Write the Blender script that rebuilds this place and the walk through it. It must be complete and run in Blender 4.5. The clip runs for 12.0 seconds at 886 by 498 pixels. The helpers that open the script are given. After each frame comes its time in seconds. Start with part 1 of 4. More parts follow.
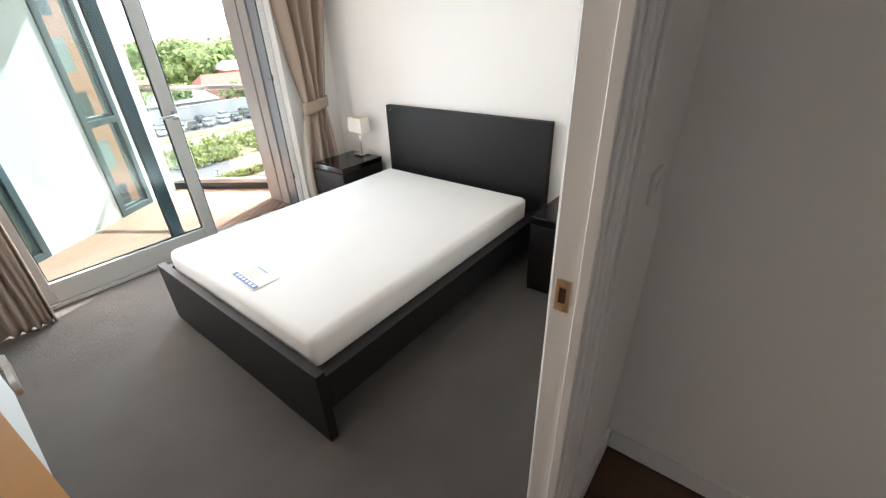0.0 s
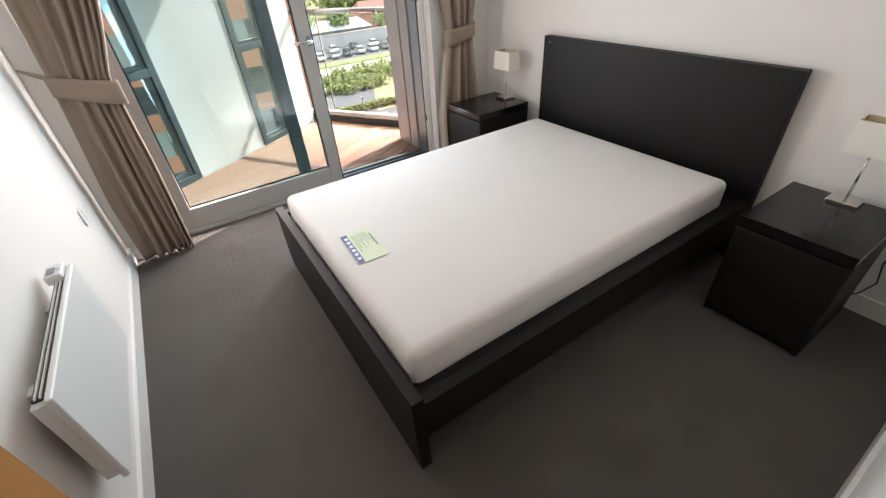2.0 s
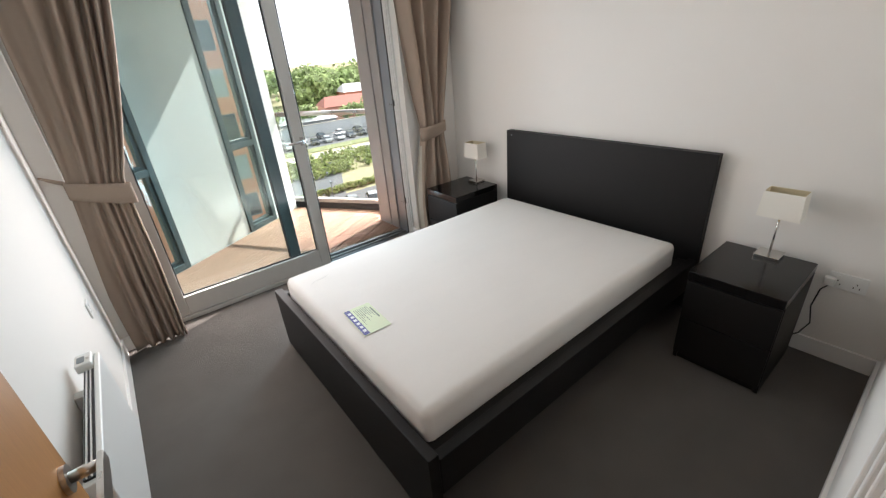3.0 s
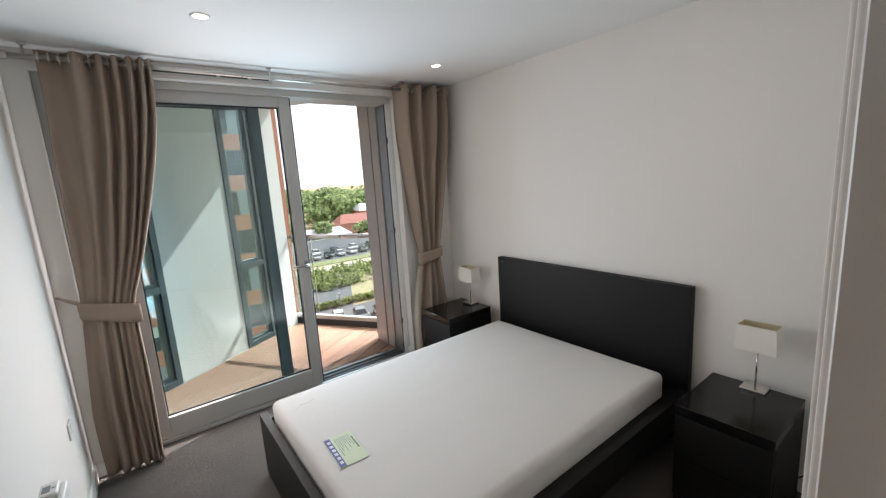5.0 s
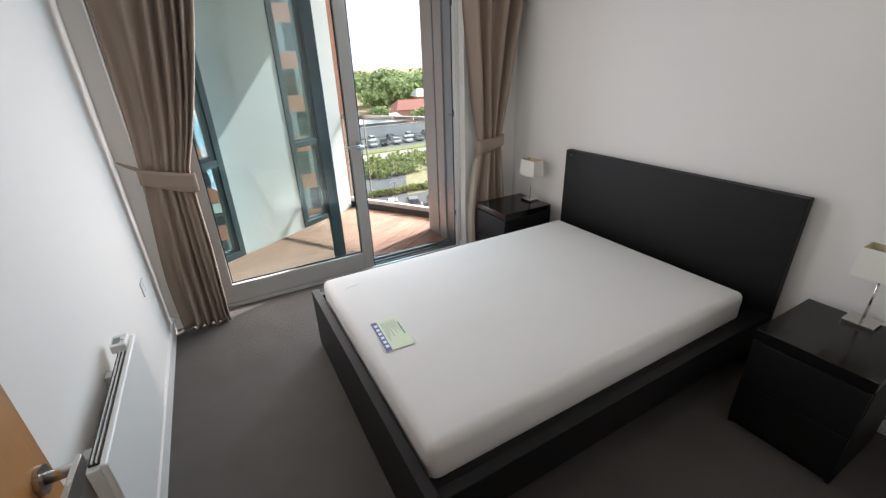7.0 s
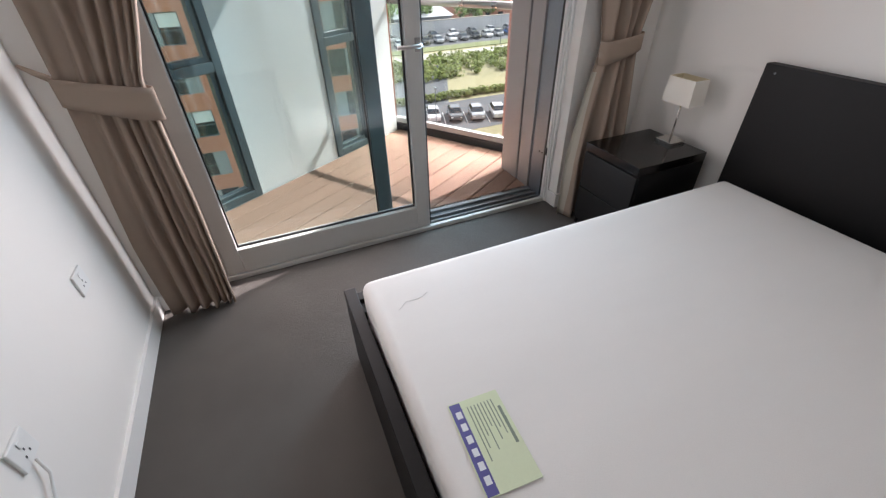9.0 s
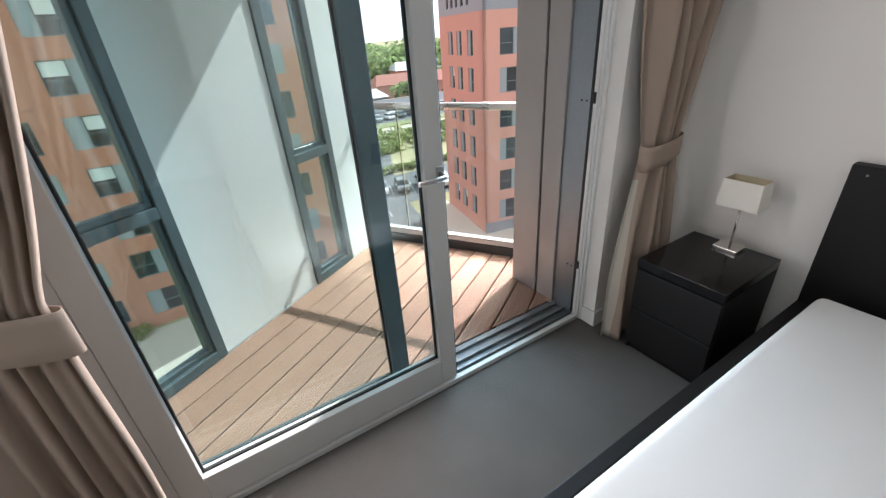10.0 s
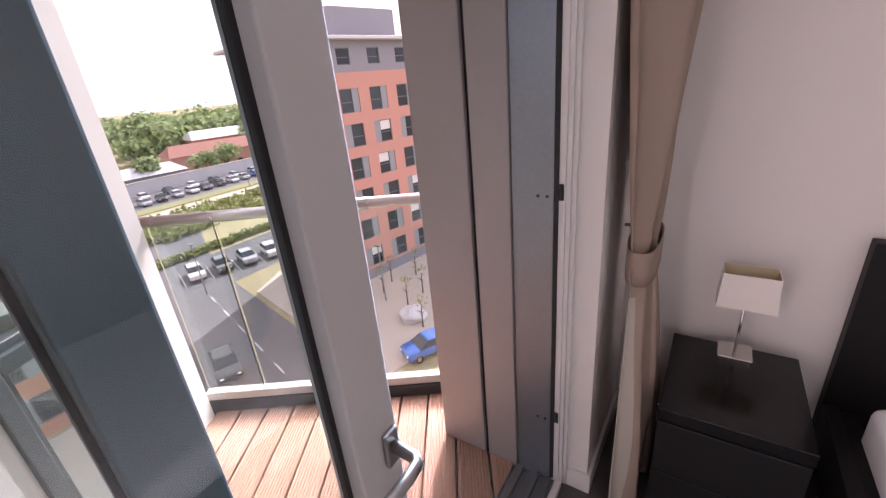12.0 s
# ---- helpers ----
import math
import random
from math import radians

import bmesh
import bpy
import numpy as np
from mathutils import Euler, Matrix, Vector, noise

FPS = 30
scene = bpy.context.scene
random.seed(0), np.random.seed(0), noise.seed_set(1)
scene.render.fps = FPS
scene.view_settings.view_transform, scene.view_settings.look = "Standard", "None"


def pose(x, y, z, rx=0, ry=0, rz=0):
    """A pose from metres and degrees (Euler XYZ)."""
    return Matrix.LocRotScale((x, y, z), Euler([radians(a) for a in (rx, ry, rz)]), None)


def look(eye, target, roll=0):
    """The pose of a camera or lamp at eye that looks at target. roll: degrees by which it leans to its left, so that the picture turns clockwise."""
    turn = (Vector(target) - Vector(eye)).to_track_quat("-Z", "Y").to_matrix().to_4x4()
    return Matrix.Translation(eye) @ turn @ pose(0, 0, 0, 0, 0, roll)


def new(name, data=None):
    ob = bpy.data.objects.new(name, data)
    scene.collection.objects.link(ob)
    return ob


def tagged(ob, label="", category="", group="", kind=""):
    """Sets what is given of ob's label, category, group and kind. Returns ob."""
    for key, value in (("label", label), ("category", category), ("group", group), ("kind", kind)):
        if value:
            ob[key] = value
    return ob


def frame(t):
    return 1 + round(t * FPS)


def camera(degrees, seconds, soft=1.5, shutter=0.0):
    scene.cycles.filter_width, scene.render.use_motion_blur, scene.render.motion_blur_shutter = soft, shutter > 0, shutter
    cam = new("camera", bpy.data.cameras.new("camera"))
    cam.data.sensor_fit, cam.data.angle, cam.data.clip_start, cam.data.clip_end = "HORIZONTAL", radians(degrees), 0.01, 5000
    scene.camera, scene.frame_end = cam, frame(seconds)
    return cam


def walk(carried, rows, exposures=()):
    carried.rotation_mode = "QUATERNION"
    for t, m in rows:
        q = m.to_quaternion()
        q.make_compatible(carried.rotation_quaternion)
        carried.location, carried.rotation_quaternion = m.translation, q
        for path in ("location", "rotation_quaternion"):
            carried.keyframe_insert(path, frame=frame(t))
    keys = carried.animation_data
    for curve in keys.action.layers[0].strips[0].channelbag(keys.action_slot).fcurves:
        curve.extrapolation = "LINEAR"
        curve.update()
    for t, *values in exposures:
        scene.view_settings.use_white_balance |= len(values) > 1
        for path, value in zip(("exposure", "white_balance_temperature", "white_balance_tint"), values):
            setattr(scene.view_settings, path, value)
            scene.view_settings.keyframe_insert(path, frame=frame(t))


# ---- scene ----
cam = camera(94.6, 12.0, soft=1.3)
PATH = [
    (0, (0.88, -0.158, 1.627), (2.245, 0.94, 0.663), -2.3),
    (0.5, (1.065, 0.005, 1.583), (2.094, 1.3, 0.459), -4.2),
    (1, (1.197, 0.139, 1.556), (1.986, 1.542, 0.369), -5.6),
    (1.5, (1.24, 0.258, 1.536), (1.986, 1.664, 0.324), -4.9),
    (2, (1.207, 0.299, 1.532), (2.047, 1.684, 0.359), -4.3),
    (2.5, (1.084, 0.261, 1.588), (2.053, 1.663, 0.542), -4.6),
    (3, (1.007, 0.197, 1.641), (2.089, 1.636, 0.771), -4.8),
    (3.5, (0.987, 0.16, 1.696), (2.156, 1.634, 1.017), -4.6),
    (3.7, (0.989, 0.156, 1.724), (2.18, 1.638, 1.103), -4.6),
    (5.3, (1.05, 0.038, 1.749), (2.231, 1.617, 1.416), -3.6),
    (5.5, (1.04, 0.055, 1.765), (2.213, 1.634, 1.402), -3.8),
    (6, (1.057, 0.1, 1.769), (2.17, 1.692, 1.293), -3.4),
    (6.5, (1.128, 0.141, 1.692), (2.12, 1.76, 1.063), -2.7),
    (7, (1.141, 0.229, 1.657), (2.013, 1.829, 0.832), -2.0),
    (7.2, (1.171, 0.254, 1.644), (1.983, 1.842, 0.741), -1.8),
    (8.8, (1.353, 1.133, 1.461), (1.952, 2.617, 0.261), -1.4),
    (9, (1.379, 1.306, 1.48), (1.998, 2.792, 0.292), -1.6),
    (9.5, (1.389, 1.714, 1.492), (2.121, 3.213, 0.388), -2.3),
    (10, (1.363, 2.079, 1.576), (2.26, 3.605, 0.646), -4.2),
    (10.5, (1.39, 2.398, 1.611), (2.446, 3.925, 0.868), -4.9),
    (11, (1.482, 2.638, 1.6), (2.753, 4.048, 0.971), -4.7),
    (11.5, (1.616, 2.919, 1.639), (3.121, 4.036, 0.942), -6.1),
    (12, (1.815, 3.033, 1.612), (3.338, 4.085, 0.854), -5.4),
]
walk(cam, [(t, look(eye, target, roll)) for t, eye, target, roll in PATH],
     exposures=[(0.0, 2.0, 6200, 15), (0.5, 1.7, 6400, 18), (1.5, 1.45, 6450, 19), (3.5, 1.2, 6350, 17), (5.5, 0.9, 6200, 17), (6.5, 1.0, 6150, 17), (9.0, 0.85, 6200, 22), (9.5, 0.9, 6150, 20), (10.5, 0.95, 6000, 16), (11.0, 0.95, 6150, 26), (11.5, 0.85, 6350, 38), (12.0, 0.9, 6600, 44)])

# ---- world, sun, large lights ----
SUN_DIR = Vector((0.695, 0.247, 0.676))
world = bpy.data.worlds.new("sky_world")
scene.world = world
world.use_nodes = True
wn = world.node_tree.nodes
wl = world.node_tree.links
sky = wn.new("ShaderNodeTexSky")
sky.sky_type = "NISHITA"
sky.sun_disc = False
sky.sun_elevation = radians(42.5)
sky.sun_rotation = math.atan2(SUN_DIR.x, SUN_DIR.y)
sky.air_density, sky.dust_density, sky.ozone_density = 1.0, 4.0, 1.0
# thin broken cloud, brighter and whiter than the clear sky
wtc = wn.new("ShaderNodeTexCoord")
wcl = wn.new("ShaderNodeTexNoise")
wcl.inputs["Scale"].default_value = 2.6
wcl.inputs["Detail"].default_value = 6
wl.new(wtc.outputs["Generated"], wcl.inputs["Vector"])
wrp = wn.new("ShaderNodeValToRGB")
wrp.color_ramp.elements[0].position, wrp.color_ramp.elements[0].color = 0.25, (0.72, 0.72, 0.72, 1)
wrp.color_ramp.elements[1].position, wrp.color_ramp.elements[1].color = 0.6, (1, 1, 1, 1)
wl.new(wcl.outputs["Fac"], wrp.inputs["Fac"])
wmx = wn.new("ShaderNodeMixRGB")
wl.new(wrp.outputs["Color"], wmx.inputs["Fac"])
wl.new(sky.outputs["Color"], wmx.inputs["Color1"])
wmx.inputs["Color2"].default_value = (13.0, 13.2, 13.4, 1)
wl.new(wmx.outputs["Color"], wn["Background"].inputs["Color"])
wn["Background"].inputs["Strength"].default_value = 0.075

sun = new("sun", bpy.data.lights.new("sun", "SUN"))
sun.data.energy, sun.data.angle, sun.data.color = 4.4, radians(0.6), (1.0, 0.95, 0.87)
sun.matrix_world = look(SUN_DIR * 40, (0, 0, 0))


# the sky's light through the open half of the balcony door, from beyond the pier
sky_lamp = new("balcony_sky_light", bpy.data.lights.new("balcony_sky_light", "AREA"))
sky_lamp.data.shape, sky_lamp.data.size, sky_lamp.data.size_y = "RECTANGLE", 0.36, 1.7
sky_lamp.data.energy, sky_lamp.data.color = 12.5, (0.56, 0.87, 1.0)
sky_lamp.matrix_world = look((2.50, 3.535, 1.15), (1.83, 2.795, 1.09))
# the bright balcony's light through the glazed leaf
glow_lamp = new("window_sky_light", bpy.data.lights.new("window_sky_light", "AREA"))
glow_lamp.data.shape, glow_lamp.data.size, glow_lamp.data.size_y = "RECTANGLE", 0.95, 1.9
glow_lamp.data.energy, glow_lamp.data.color = 12.5, (1.0, 0.92, 0.84)
glow_lamp.matrix_world = look((1.52, 3.380, 1.12), (1.52, 0.0, 1.12))


# ---- materials ----
def material(name, color, rough=0.5, metal=0.0, vary=0.06, scale=8.0, fine=60.0, bump=0.15, depth=0.002, spec=0.5, coat=0.0, island=False, obj=0.0, stretch=(1, 1, 1), fine_vary=None):
    """A surface with coarse and fine variation in colour and gloss, and a fine relief."""
    m = bpy.data.materials.new(name)
    m.use_nodes = True
    n, l = m.node_tree.nodes, m.node_tree.links
    b = n["Principled BSDF"]
    tc = n.new("ShaderNodeTexCoord")
    mp = n.new("ShaderNodeMapping")
    mp.inputs["Scale"].default_value = stretch
    geo = n.new("ShaderNodeNewGeometry")
    l.new(geo.outputs["Position"], mp.inputs["Vector"])
    a, f = n.new("ShaderNodeTexNoise"), n.new("ShaderNodeTexNoise")
    for node, s, d in ((a, scale, 4), (f, fine, 3)):
        node.inputs["Scale"].default_value = s
        node.inputs["Detail"].default_value = d
        l.new(mp.outputs["Vector"], node.inputs["Vector"])
    total = n.new("ShaderNodeMath")
    total.operation = "MULTIPLY_ADD"
    l.new(a.outputs["Fac"], total.inputs[0])
    total.inputs[1].default_value = 2 * vary
    total.inputs[2].default_value = 1 - vary
    last = total
    second = n.new("ShaderNodeMath")
    second.operation = "MULTIPLY_ADD"
    fv = vary if fine_vary is None else fine_vary
    l.new(f.outputs["Fac"], second.inputs[0])
    second.inputs[1].default_value = 2 * fv
    second.inputs[2].default_value = -fv
    add = n.new("ShaderNodeMath")
    l.new(last.outputs[0], add.inputs[0])
    l.new(second.outputs[0], add.inputs[1])
    last = add
    if obj:
        info = n.new("ShaderNodeObjectInfo")
        ra = n.new("ShaderNodeMath")
        ra.operation = "MULTIPLY_ADD"
        l.new(geo.outputs["Random Per Island"] if island else info.outputs["Random"], ra.inputs[0])
        ra.inputs[1].default_value = 2 * obj
        ra.inputs[2].default_value = -obj
        ad = n.new("ShaderNodeMath")
        l.new(last.outputs[0], ad.inputs[0])
        l.new(ra.outputs[0], ad.inputs[1])
        last = ad
    mul = n.new("ShaderNodeVectorMath")
    mul.operation = "SCALE"
    mul.inputs[0].default_value = color
    l.new(last.outputs[0], mul.inputs["Scale"])
    l.new(mul.outputs["Vector"], b.inputs["Base Color"])
    ro = n.new("ShaderNodeMath")
    ro.operation = "MULTIPLY_ADD"
    l.new(a.outputs["Fac"], ro.inputs[0])
    ro.inputs[1].default_value = 0.16 * rough
    ro.inputs[2].default_value = 0.92 * rough
    l.new(ro.outputs[0], b.inputs["Roughness"])
    b.inputs["Metallic"].default_value = metal
    b.inputs["Specular IOR Level"].default_value = spec
    b.inputs["Coat Weight"].default_value = coat
    if bump:
        bp = n.new("ShaderNodeBump")
        bp.inputs["Strength"].default_value = bump
        bp.inputs["Distance"].default_value = depth
        l.new(f.outputs["Fac"], bp.inputs["Height"])
        l.new(bp.outputs["Normal"], b.inputs["Normal"])
    return m


def glass_material(name, color, rough=0.0):
    m = bpy.data.materials.new(name)
    m.use_nodes = True
    b = m.node_tree.nodes["Principled BSDF"]
    b.inputs["Base Color"].default_value = (*color, 1)
    b.inputs["Transmission Weight"].default_value = 1.0
    b.inputs["Roughness"].default_value = rough
    b.inputs["IOR"].default_value = 1.45
    return m


def glow_material(name, color, strength):
    m = bpy.data.materials.new(name)
    m.use_nodes = True
    b = m.node_tree.nodes["Principled BSDF"]
    b.inputs["Emission Color"].default_value = (*color, 1)
    b.inputs["Emission Strength"].default_value = strength
    return m


M_WALL = material("wall_paint", (0.81, 0.775, 0.73), 0.7, vary=0.012, scale=1.5, fine=240, bump=0.06, depth=0.001, spec=0.3)
M_CEIL = material("ceiling_paint", (0.82, 0.82, 0.81), 0.75, vary=0.01, scale=1.2, fine=200, bump=0.05, depth=0.001, spec=0.2)
M_TRIM = material("gloss_trim_paint", (0.80, 0.78, 0.75), 0.32, vary=0.015, scale=5, fine=90, bump=0.04, depth=0.001)
M_CARPET = material("carpet", (0.126, 0.113, 0.103), 0.95, vary=0.17, scale=4.5, fine=420, bump=0.9, depth=0.006, spec=0.1, fine_vary=0.3)
M_BLACK = material("black_brown_veneer", (0.0085, 0.0076, 0.0074), 0.5, vary=0.2, scale=6, fine=90, bump=0.06, depth=0.001, stretch=(1, 4, 14), spec=0.26)
M_BLACKTOP = material("black_polished_top", (0.007, 0.0062, 0.0062), 0.16, vary=0.2, scale=6, fine=60, bump=0.02, depth=0.0005, stretch=(1, 8, 1), spec=0.35)
M_MATTRESS = material("mattress_knit", (0.79, 0.75, 0.71), 0.85, vary=0.03, scale=3, fine=240, bump=0.4, depth=0.003, spec=0.15, stretch=(1, 3, 1))
M_MATLINE = material("mattress_grey_line", (0.56, 0.535, 0.51), 0.85, vary=0.05, scale=30, bump=0.1)
M_LABEL = material("label_paper", (0.66, 0.71, 0.48), 0.6, vary=0.03, scale=12, fine=120, bump=0.05)
M_LABELBLUE = material("label_blue_print", (0.10, 0.09, 0.28), 0.6, vary=0.05)
M_LABELINK = material("label_grey_print", (0.20, 0.24, 0.18), 0.6, vary=0.05)
M_LABELWHITE = material("label_white_print", (0.75, 0.75, 0.78), 0.6, vary=0.02)
M_CURTAIN = material("curtain_cloth", (0.35, 0.268, 0.212), 0.8, vary=0.04, scale=4, fine=500, bump=0.4, depth=0.001, spec=0.2)
M_LINING = material("curtain_lining", (0.47, 0.43, 0.36), 0.85, vary=0.03, scale=4, fine=400, bump=0.3, depth=0.001, spec=0.2)
M_STEEL = material("brushed_steel", (0.58, 0.56, 0.53), 0.28, 1.0, vary=0.04, scale=12, fine=200, bump=0.04, depth=0.0005, stretch=(1, 1, 0.1))
# steel darkened in its colour because the balcony handle stands against the light
M_BACKLITSTEEL = material("backlit_satin_steel", (0.36, 0.345, 0.33), 0.36, 1.0, vary=0.05, scale=14, fine=200, bump=0.04, depth=0.0005)
M_CHROME = material("chrome", (0.66, 0.64, 0.61), 0.16, 1.0, vary=0.03, scale=12, bump=0.0)
M_SHADE = material("lamp_shade_cloth", (0.86, 0.82, 0.74), 0.85, vary=0.02, scale=20, fine=500, bump=0.3, depth=0.0006, spec=0.1)
M_SHADEIN = material("lamp_shade_lining", (0.72, 0.62, 0.42), 0.7, vary=0.02, scale=20, fine=300, bump=0.1)
M_PLASTIC = material("white_plastic", (0.78, 0.77, 0.74), 0.35, vary=0.01, scale=10, bump=0.0)
# dark plastic, and near-black fill painted where rooms and holes lie unlit
M_DARKPLASTICFILL = material("dark_plastic_and_unlit_fill", (0.02, 0.02, 0.02), 0.4, vary=0.1, bump=0.0)
M_FRAMEIN = material("grey_white_frame", (0.53, 0.52, 0.495), 0.38, vary=0.03, scale=5, fine=120, bump=0.03, depth=0.0005)
M_FRAMEOUT = material("slate_frame", (0.075, 0.105, 0.115), 0.4, vary=0.08, scale=4, fine=120, bump=0.04, depth=0.0006)
M_GASKET = material("rubber_gasket", (0.012, 0.012, 0.013), 0.55, vary=0.1, bump=0.1)
M_CLAD = material("taupe_cladding", (0.36, 0.335, 0.32), 0.42, 0.2, vary=0.04, scale=1.6, fine=150, bump=0.03, depth=0.0005)
M_REVEAL = material("steel_reveal_sheet", (0.26, 0.29, 0.32), 0.34, 0.7, vary=0.10, scale=2.5, fine=100, bump=0.03, depth=0.0006)
M_RENDER = material("white_panel", (0.76, 0.78, 0.775), 0.5, vary=0.015, scale=2, fine=120, bump=0.04, depth=0.0008)
M_DECK = material("decking", (0.30, 0.180, 0.125), 0.7, vary=0.16, scale=3.0, fine=70, bump=0.35, depth=0.002, obj=0.13, stretch=(0.6, 1.0, 1))
M_TRACK = material("grey_metal_track", (0.20, 0.21, 0.215), 0.35, 0.6, vary=0.1, scale=10, bump=0.05)
M_TROUGH = material("dark_metal_channel", (0.055, 0.06, 0.065), 0.4, 0.5, vary=0.1, scale=10, bump=0.05)
M_CONCRETE = material("soffit_board", (0.62, 0.63, 0.63), 0.7, vary=0.04, scale=2, bump=0.1)
M_OAK = material("oak_veneer", (0.48, 0.22, 0.065), 0.42, vary=0.12, scale=3, fine=40, bump=0.08, depth=0.0008, stretch=(6, 6, 0.6))
M_FLOORWOOD = material("dark_wood_floor", (0.11, 0.052, 0.028), 0.4, vary=0.25, scale=4, fine=60, bump=0.1, obj=0.15, stretch=(6, 1, 1))
M_GLASS = glass_material("window_glass", (0.86, 0.955, 0.94))
M_GLASSB = glass_material("balustrade_glass", (0.86, 0.96, 0.93))
M_BRICK = material("orange_brick", (0.41, 0.18, 0.12), 0.85, vary=0.035, scale=0.25, fine=14, bump=0.3, depth=0.01, stretch=(1, 1, 3), fine_vary=0.10)
M_BRICKR = material("red_brick", (0.46, 0.24, 0.19), 0.85, vary=0.035, scale=0.25, fine=14, bump=0.3, depth=0.01, stretch=(1, 1, 3), fine_vary=0.10)
M_GREYCLAD = material("grey_cladding", (0.20, 0.21, 0.235), 0.5, vary=0.05, scale=0.6, fine=6, bump=0.05)
M_WINGREY = material("grey_window_panel", (0.21, 0.235, 0.25), 0.45, vary=0.08, scale=1, bump=0.0)
M_PANE = material("dark_pane", (0.035, 0.045, 0.055), 0.10, vary=0.3, scale=0.7, bump=0.0, spec=0.3, obj=0.5)
M_CURTAINFAR = material("pale_blind", (0.55, 0.57, 0.56), 0.7, vary=0.1, scale=1, bump=0.0)
M_ASPHALT = material("asphalt", (0.105, 0.108, 0.115), 0.9, vary=0.12, scale=0.12, fine=5, bump=0.3, depth=0.01)
M_PAVING = material("pale_paving", (0.42, 0.385, 0.33), 0.85, vary=0.10, scale=0.4, fine=5, bump=0.2, depth=0.01)
M_GRASS = material("grass", (0.15, 0.235, 0.06), 0.95, vary=0.22, scale=0.25, fine=4, bump=0.8, depth=0.05, spec=0.1)
M_VERGE = material("verge_grass", (0.20, 0.215, 0.11), 0.95, vary=0.25, scale=0.3, fine=3, bump=0.8, depth=0.05, spec=0.1)
M_ROUGH = material("rough_ground", (0.30, 0.27, 0.16), 0.95, vary=0.3, scale=0.08, fine=1.5, bump=0.6, depth=0.1, spec=0.1)
M_LEAF = material("foliage", (0.24, 0.32, 0.14), 0.7, vary=0.25, scale=0.2, fine=2, bump=0.0, obj=0.55, island=True, spec=0.2)
M_SHRUB = material("shrub_foliage", (0.24, 0.28, 0.10), 0.7, vary=0.25, scale=0.3, fine=3, bump=0.0, obj=0.5, island=True, spec=0.2)
for leafy in (M_LEAF, M_SHRUB):
    nn, ll = leafy.node_tree.nodes, leafy.node_tree.links
    tl, mx = nn.new("ShaderNodeBsdfTranslucent"), nn.new("ShaderNodeMixShader")
    mx.inputs["Fac"].default_value = 0.45
    ll.new(nn["Principled BSDF"].inputs["Base Color"].links[0].from_socket, tl.inputs["Color"])
    ll.new(nn["Principled BSDF"].outputs[0], mx.inputs[1])
    ll.new(tl.outputs[0], mx.inputs[2])
    ll.new(mx.outputs[0], nn["Material Output"].inputs["Surface"])
M_BARK = material("bark", (0.12, 0.095, 0.075), 0.9, vary=0.2, scale=3, fine=30, bump=0.5)
M_ROOFTILE = material("red_roof", (0.25, 0.105, 0.075), 0.85, vary=0.15, scale=0.4, fine=4, bump=0.2)
M_PALEROOF = material("pale_metal_roof", (0.47, 0.48, 0.49), 0.5, vary=0.06, scale=0.3, fine=3, bump=0.05)
M_TYRE = material("tyre", (0.02, 0.02, 0.02), 0.85, bump=0.0)
M_MARK = material("road_paint", (0.62, 0.62, 0.60), 0.8, vary=0.1, scale=2, bump=0.0)
CARPAINT = {k: material("car_paint_" + k, c, 0.25, 0.2, vary=0.02, scale=1, bump=0.0, coat=0.8) for k, c in
            (("white", (0.72, 0.72, 0.72)), ("silver", (0.42, 0.43, 0.44)), ("black", (0.02, 0.02, 0.022)), ("red", (0.36, 0.03, 0.025)), ("blue", (0.03, 0.13, 0.42)), ("grey", (0.11, 0.115, 0.12)))}


# ---- building tools ----
def mesh_of(bm, mat, name="mesh", smooth=False):
    me = bpy.data.meshes.new(name)
    bmesh.ops.recalc_face_normals(bm, faces=bm.faces)
    for f in bm.faces:
        f.smooth = smooth
    bm.to_mesh(me)
    bm.free()
    for k in (mat if isinstance(mat, (list, tuple)) else (mat,)):
        me.materials.append(k)
    return me


def part(name, bm, mat, parent=None, label="", smooth=False, m=None):
    """Links a bmesh (or a mesh) as one object, under a thing or a part."""
    data = bm if isinstance(bm, bpy.types.Mesh) else mesh_of(bm, mat, name, smooth)
    ob = new(name, data)
    if m is not None:
        ob.matrix_basis = m
    if parent:
        ob.parent = parent
    return tagged(ob, label)


def thing(name, label, category, group="", kind="", m=None):
    ob = new(name)
    ob.empty_display_size = 0.1
    if m is not None:
        ob.matrix_basis = m
    return tagged(ob, label, category, group, kind)


def struct(name, bm, mat, label, category, smooth=False):
    return tagged(part(name, bm, mat, None, "", smooth), label, category, "", "structure")


def add_box(bm, lo, hi, bevel=0.0, seg=2, m=None):
    lo, hi = Vector(lo), Vector(hi)
    r = bmesh.ops.create_cube(bm, size=1.0)
    vs = r["verts"]
    for v in vs:
        v.co = Vector((lo[i] + (v.co[i] + 0.5) * (hi[i] - lo[i]) for i in range(3)))
    if bevel:
        es = list({e for v in vs for e in v.link_edges})
        r = bmesh.ops.bevel(bm, geom=es, offset=bevel, segments=seg, affect="EDGES", profile=0.5)
        vs = list({v for f in r["faces"] for v in f.verts} | {v for v in vs if v.is_valid})
    if m is not None:
        bmesh.ops.transform(bm, matrix=m, verts=vs)
    return bm


def box(lo, hi, bevel=0.0, seg=2, m=None):
    return add_box(bmesh.new(), lo, hi, bevel, seg, m)


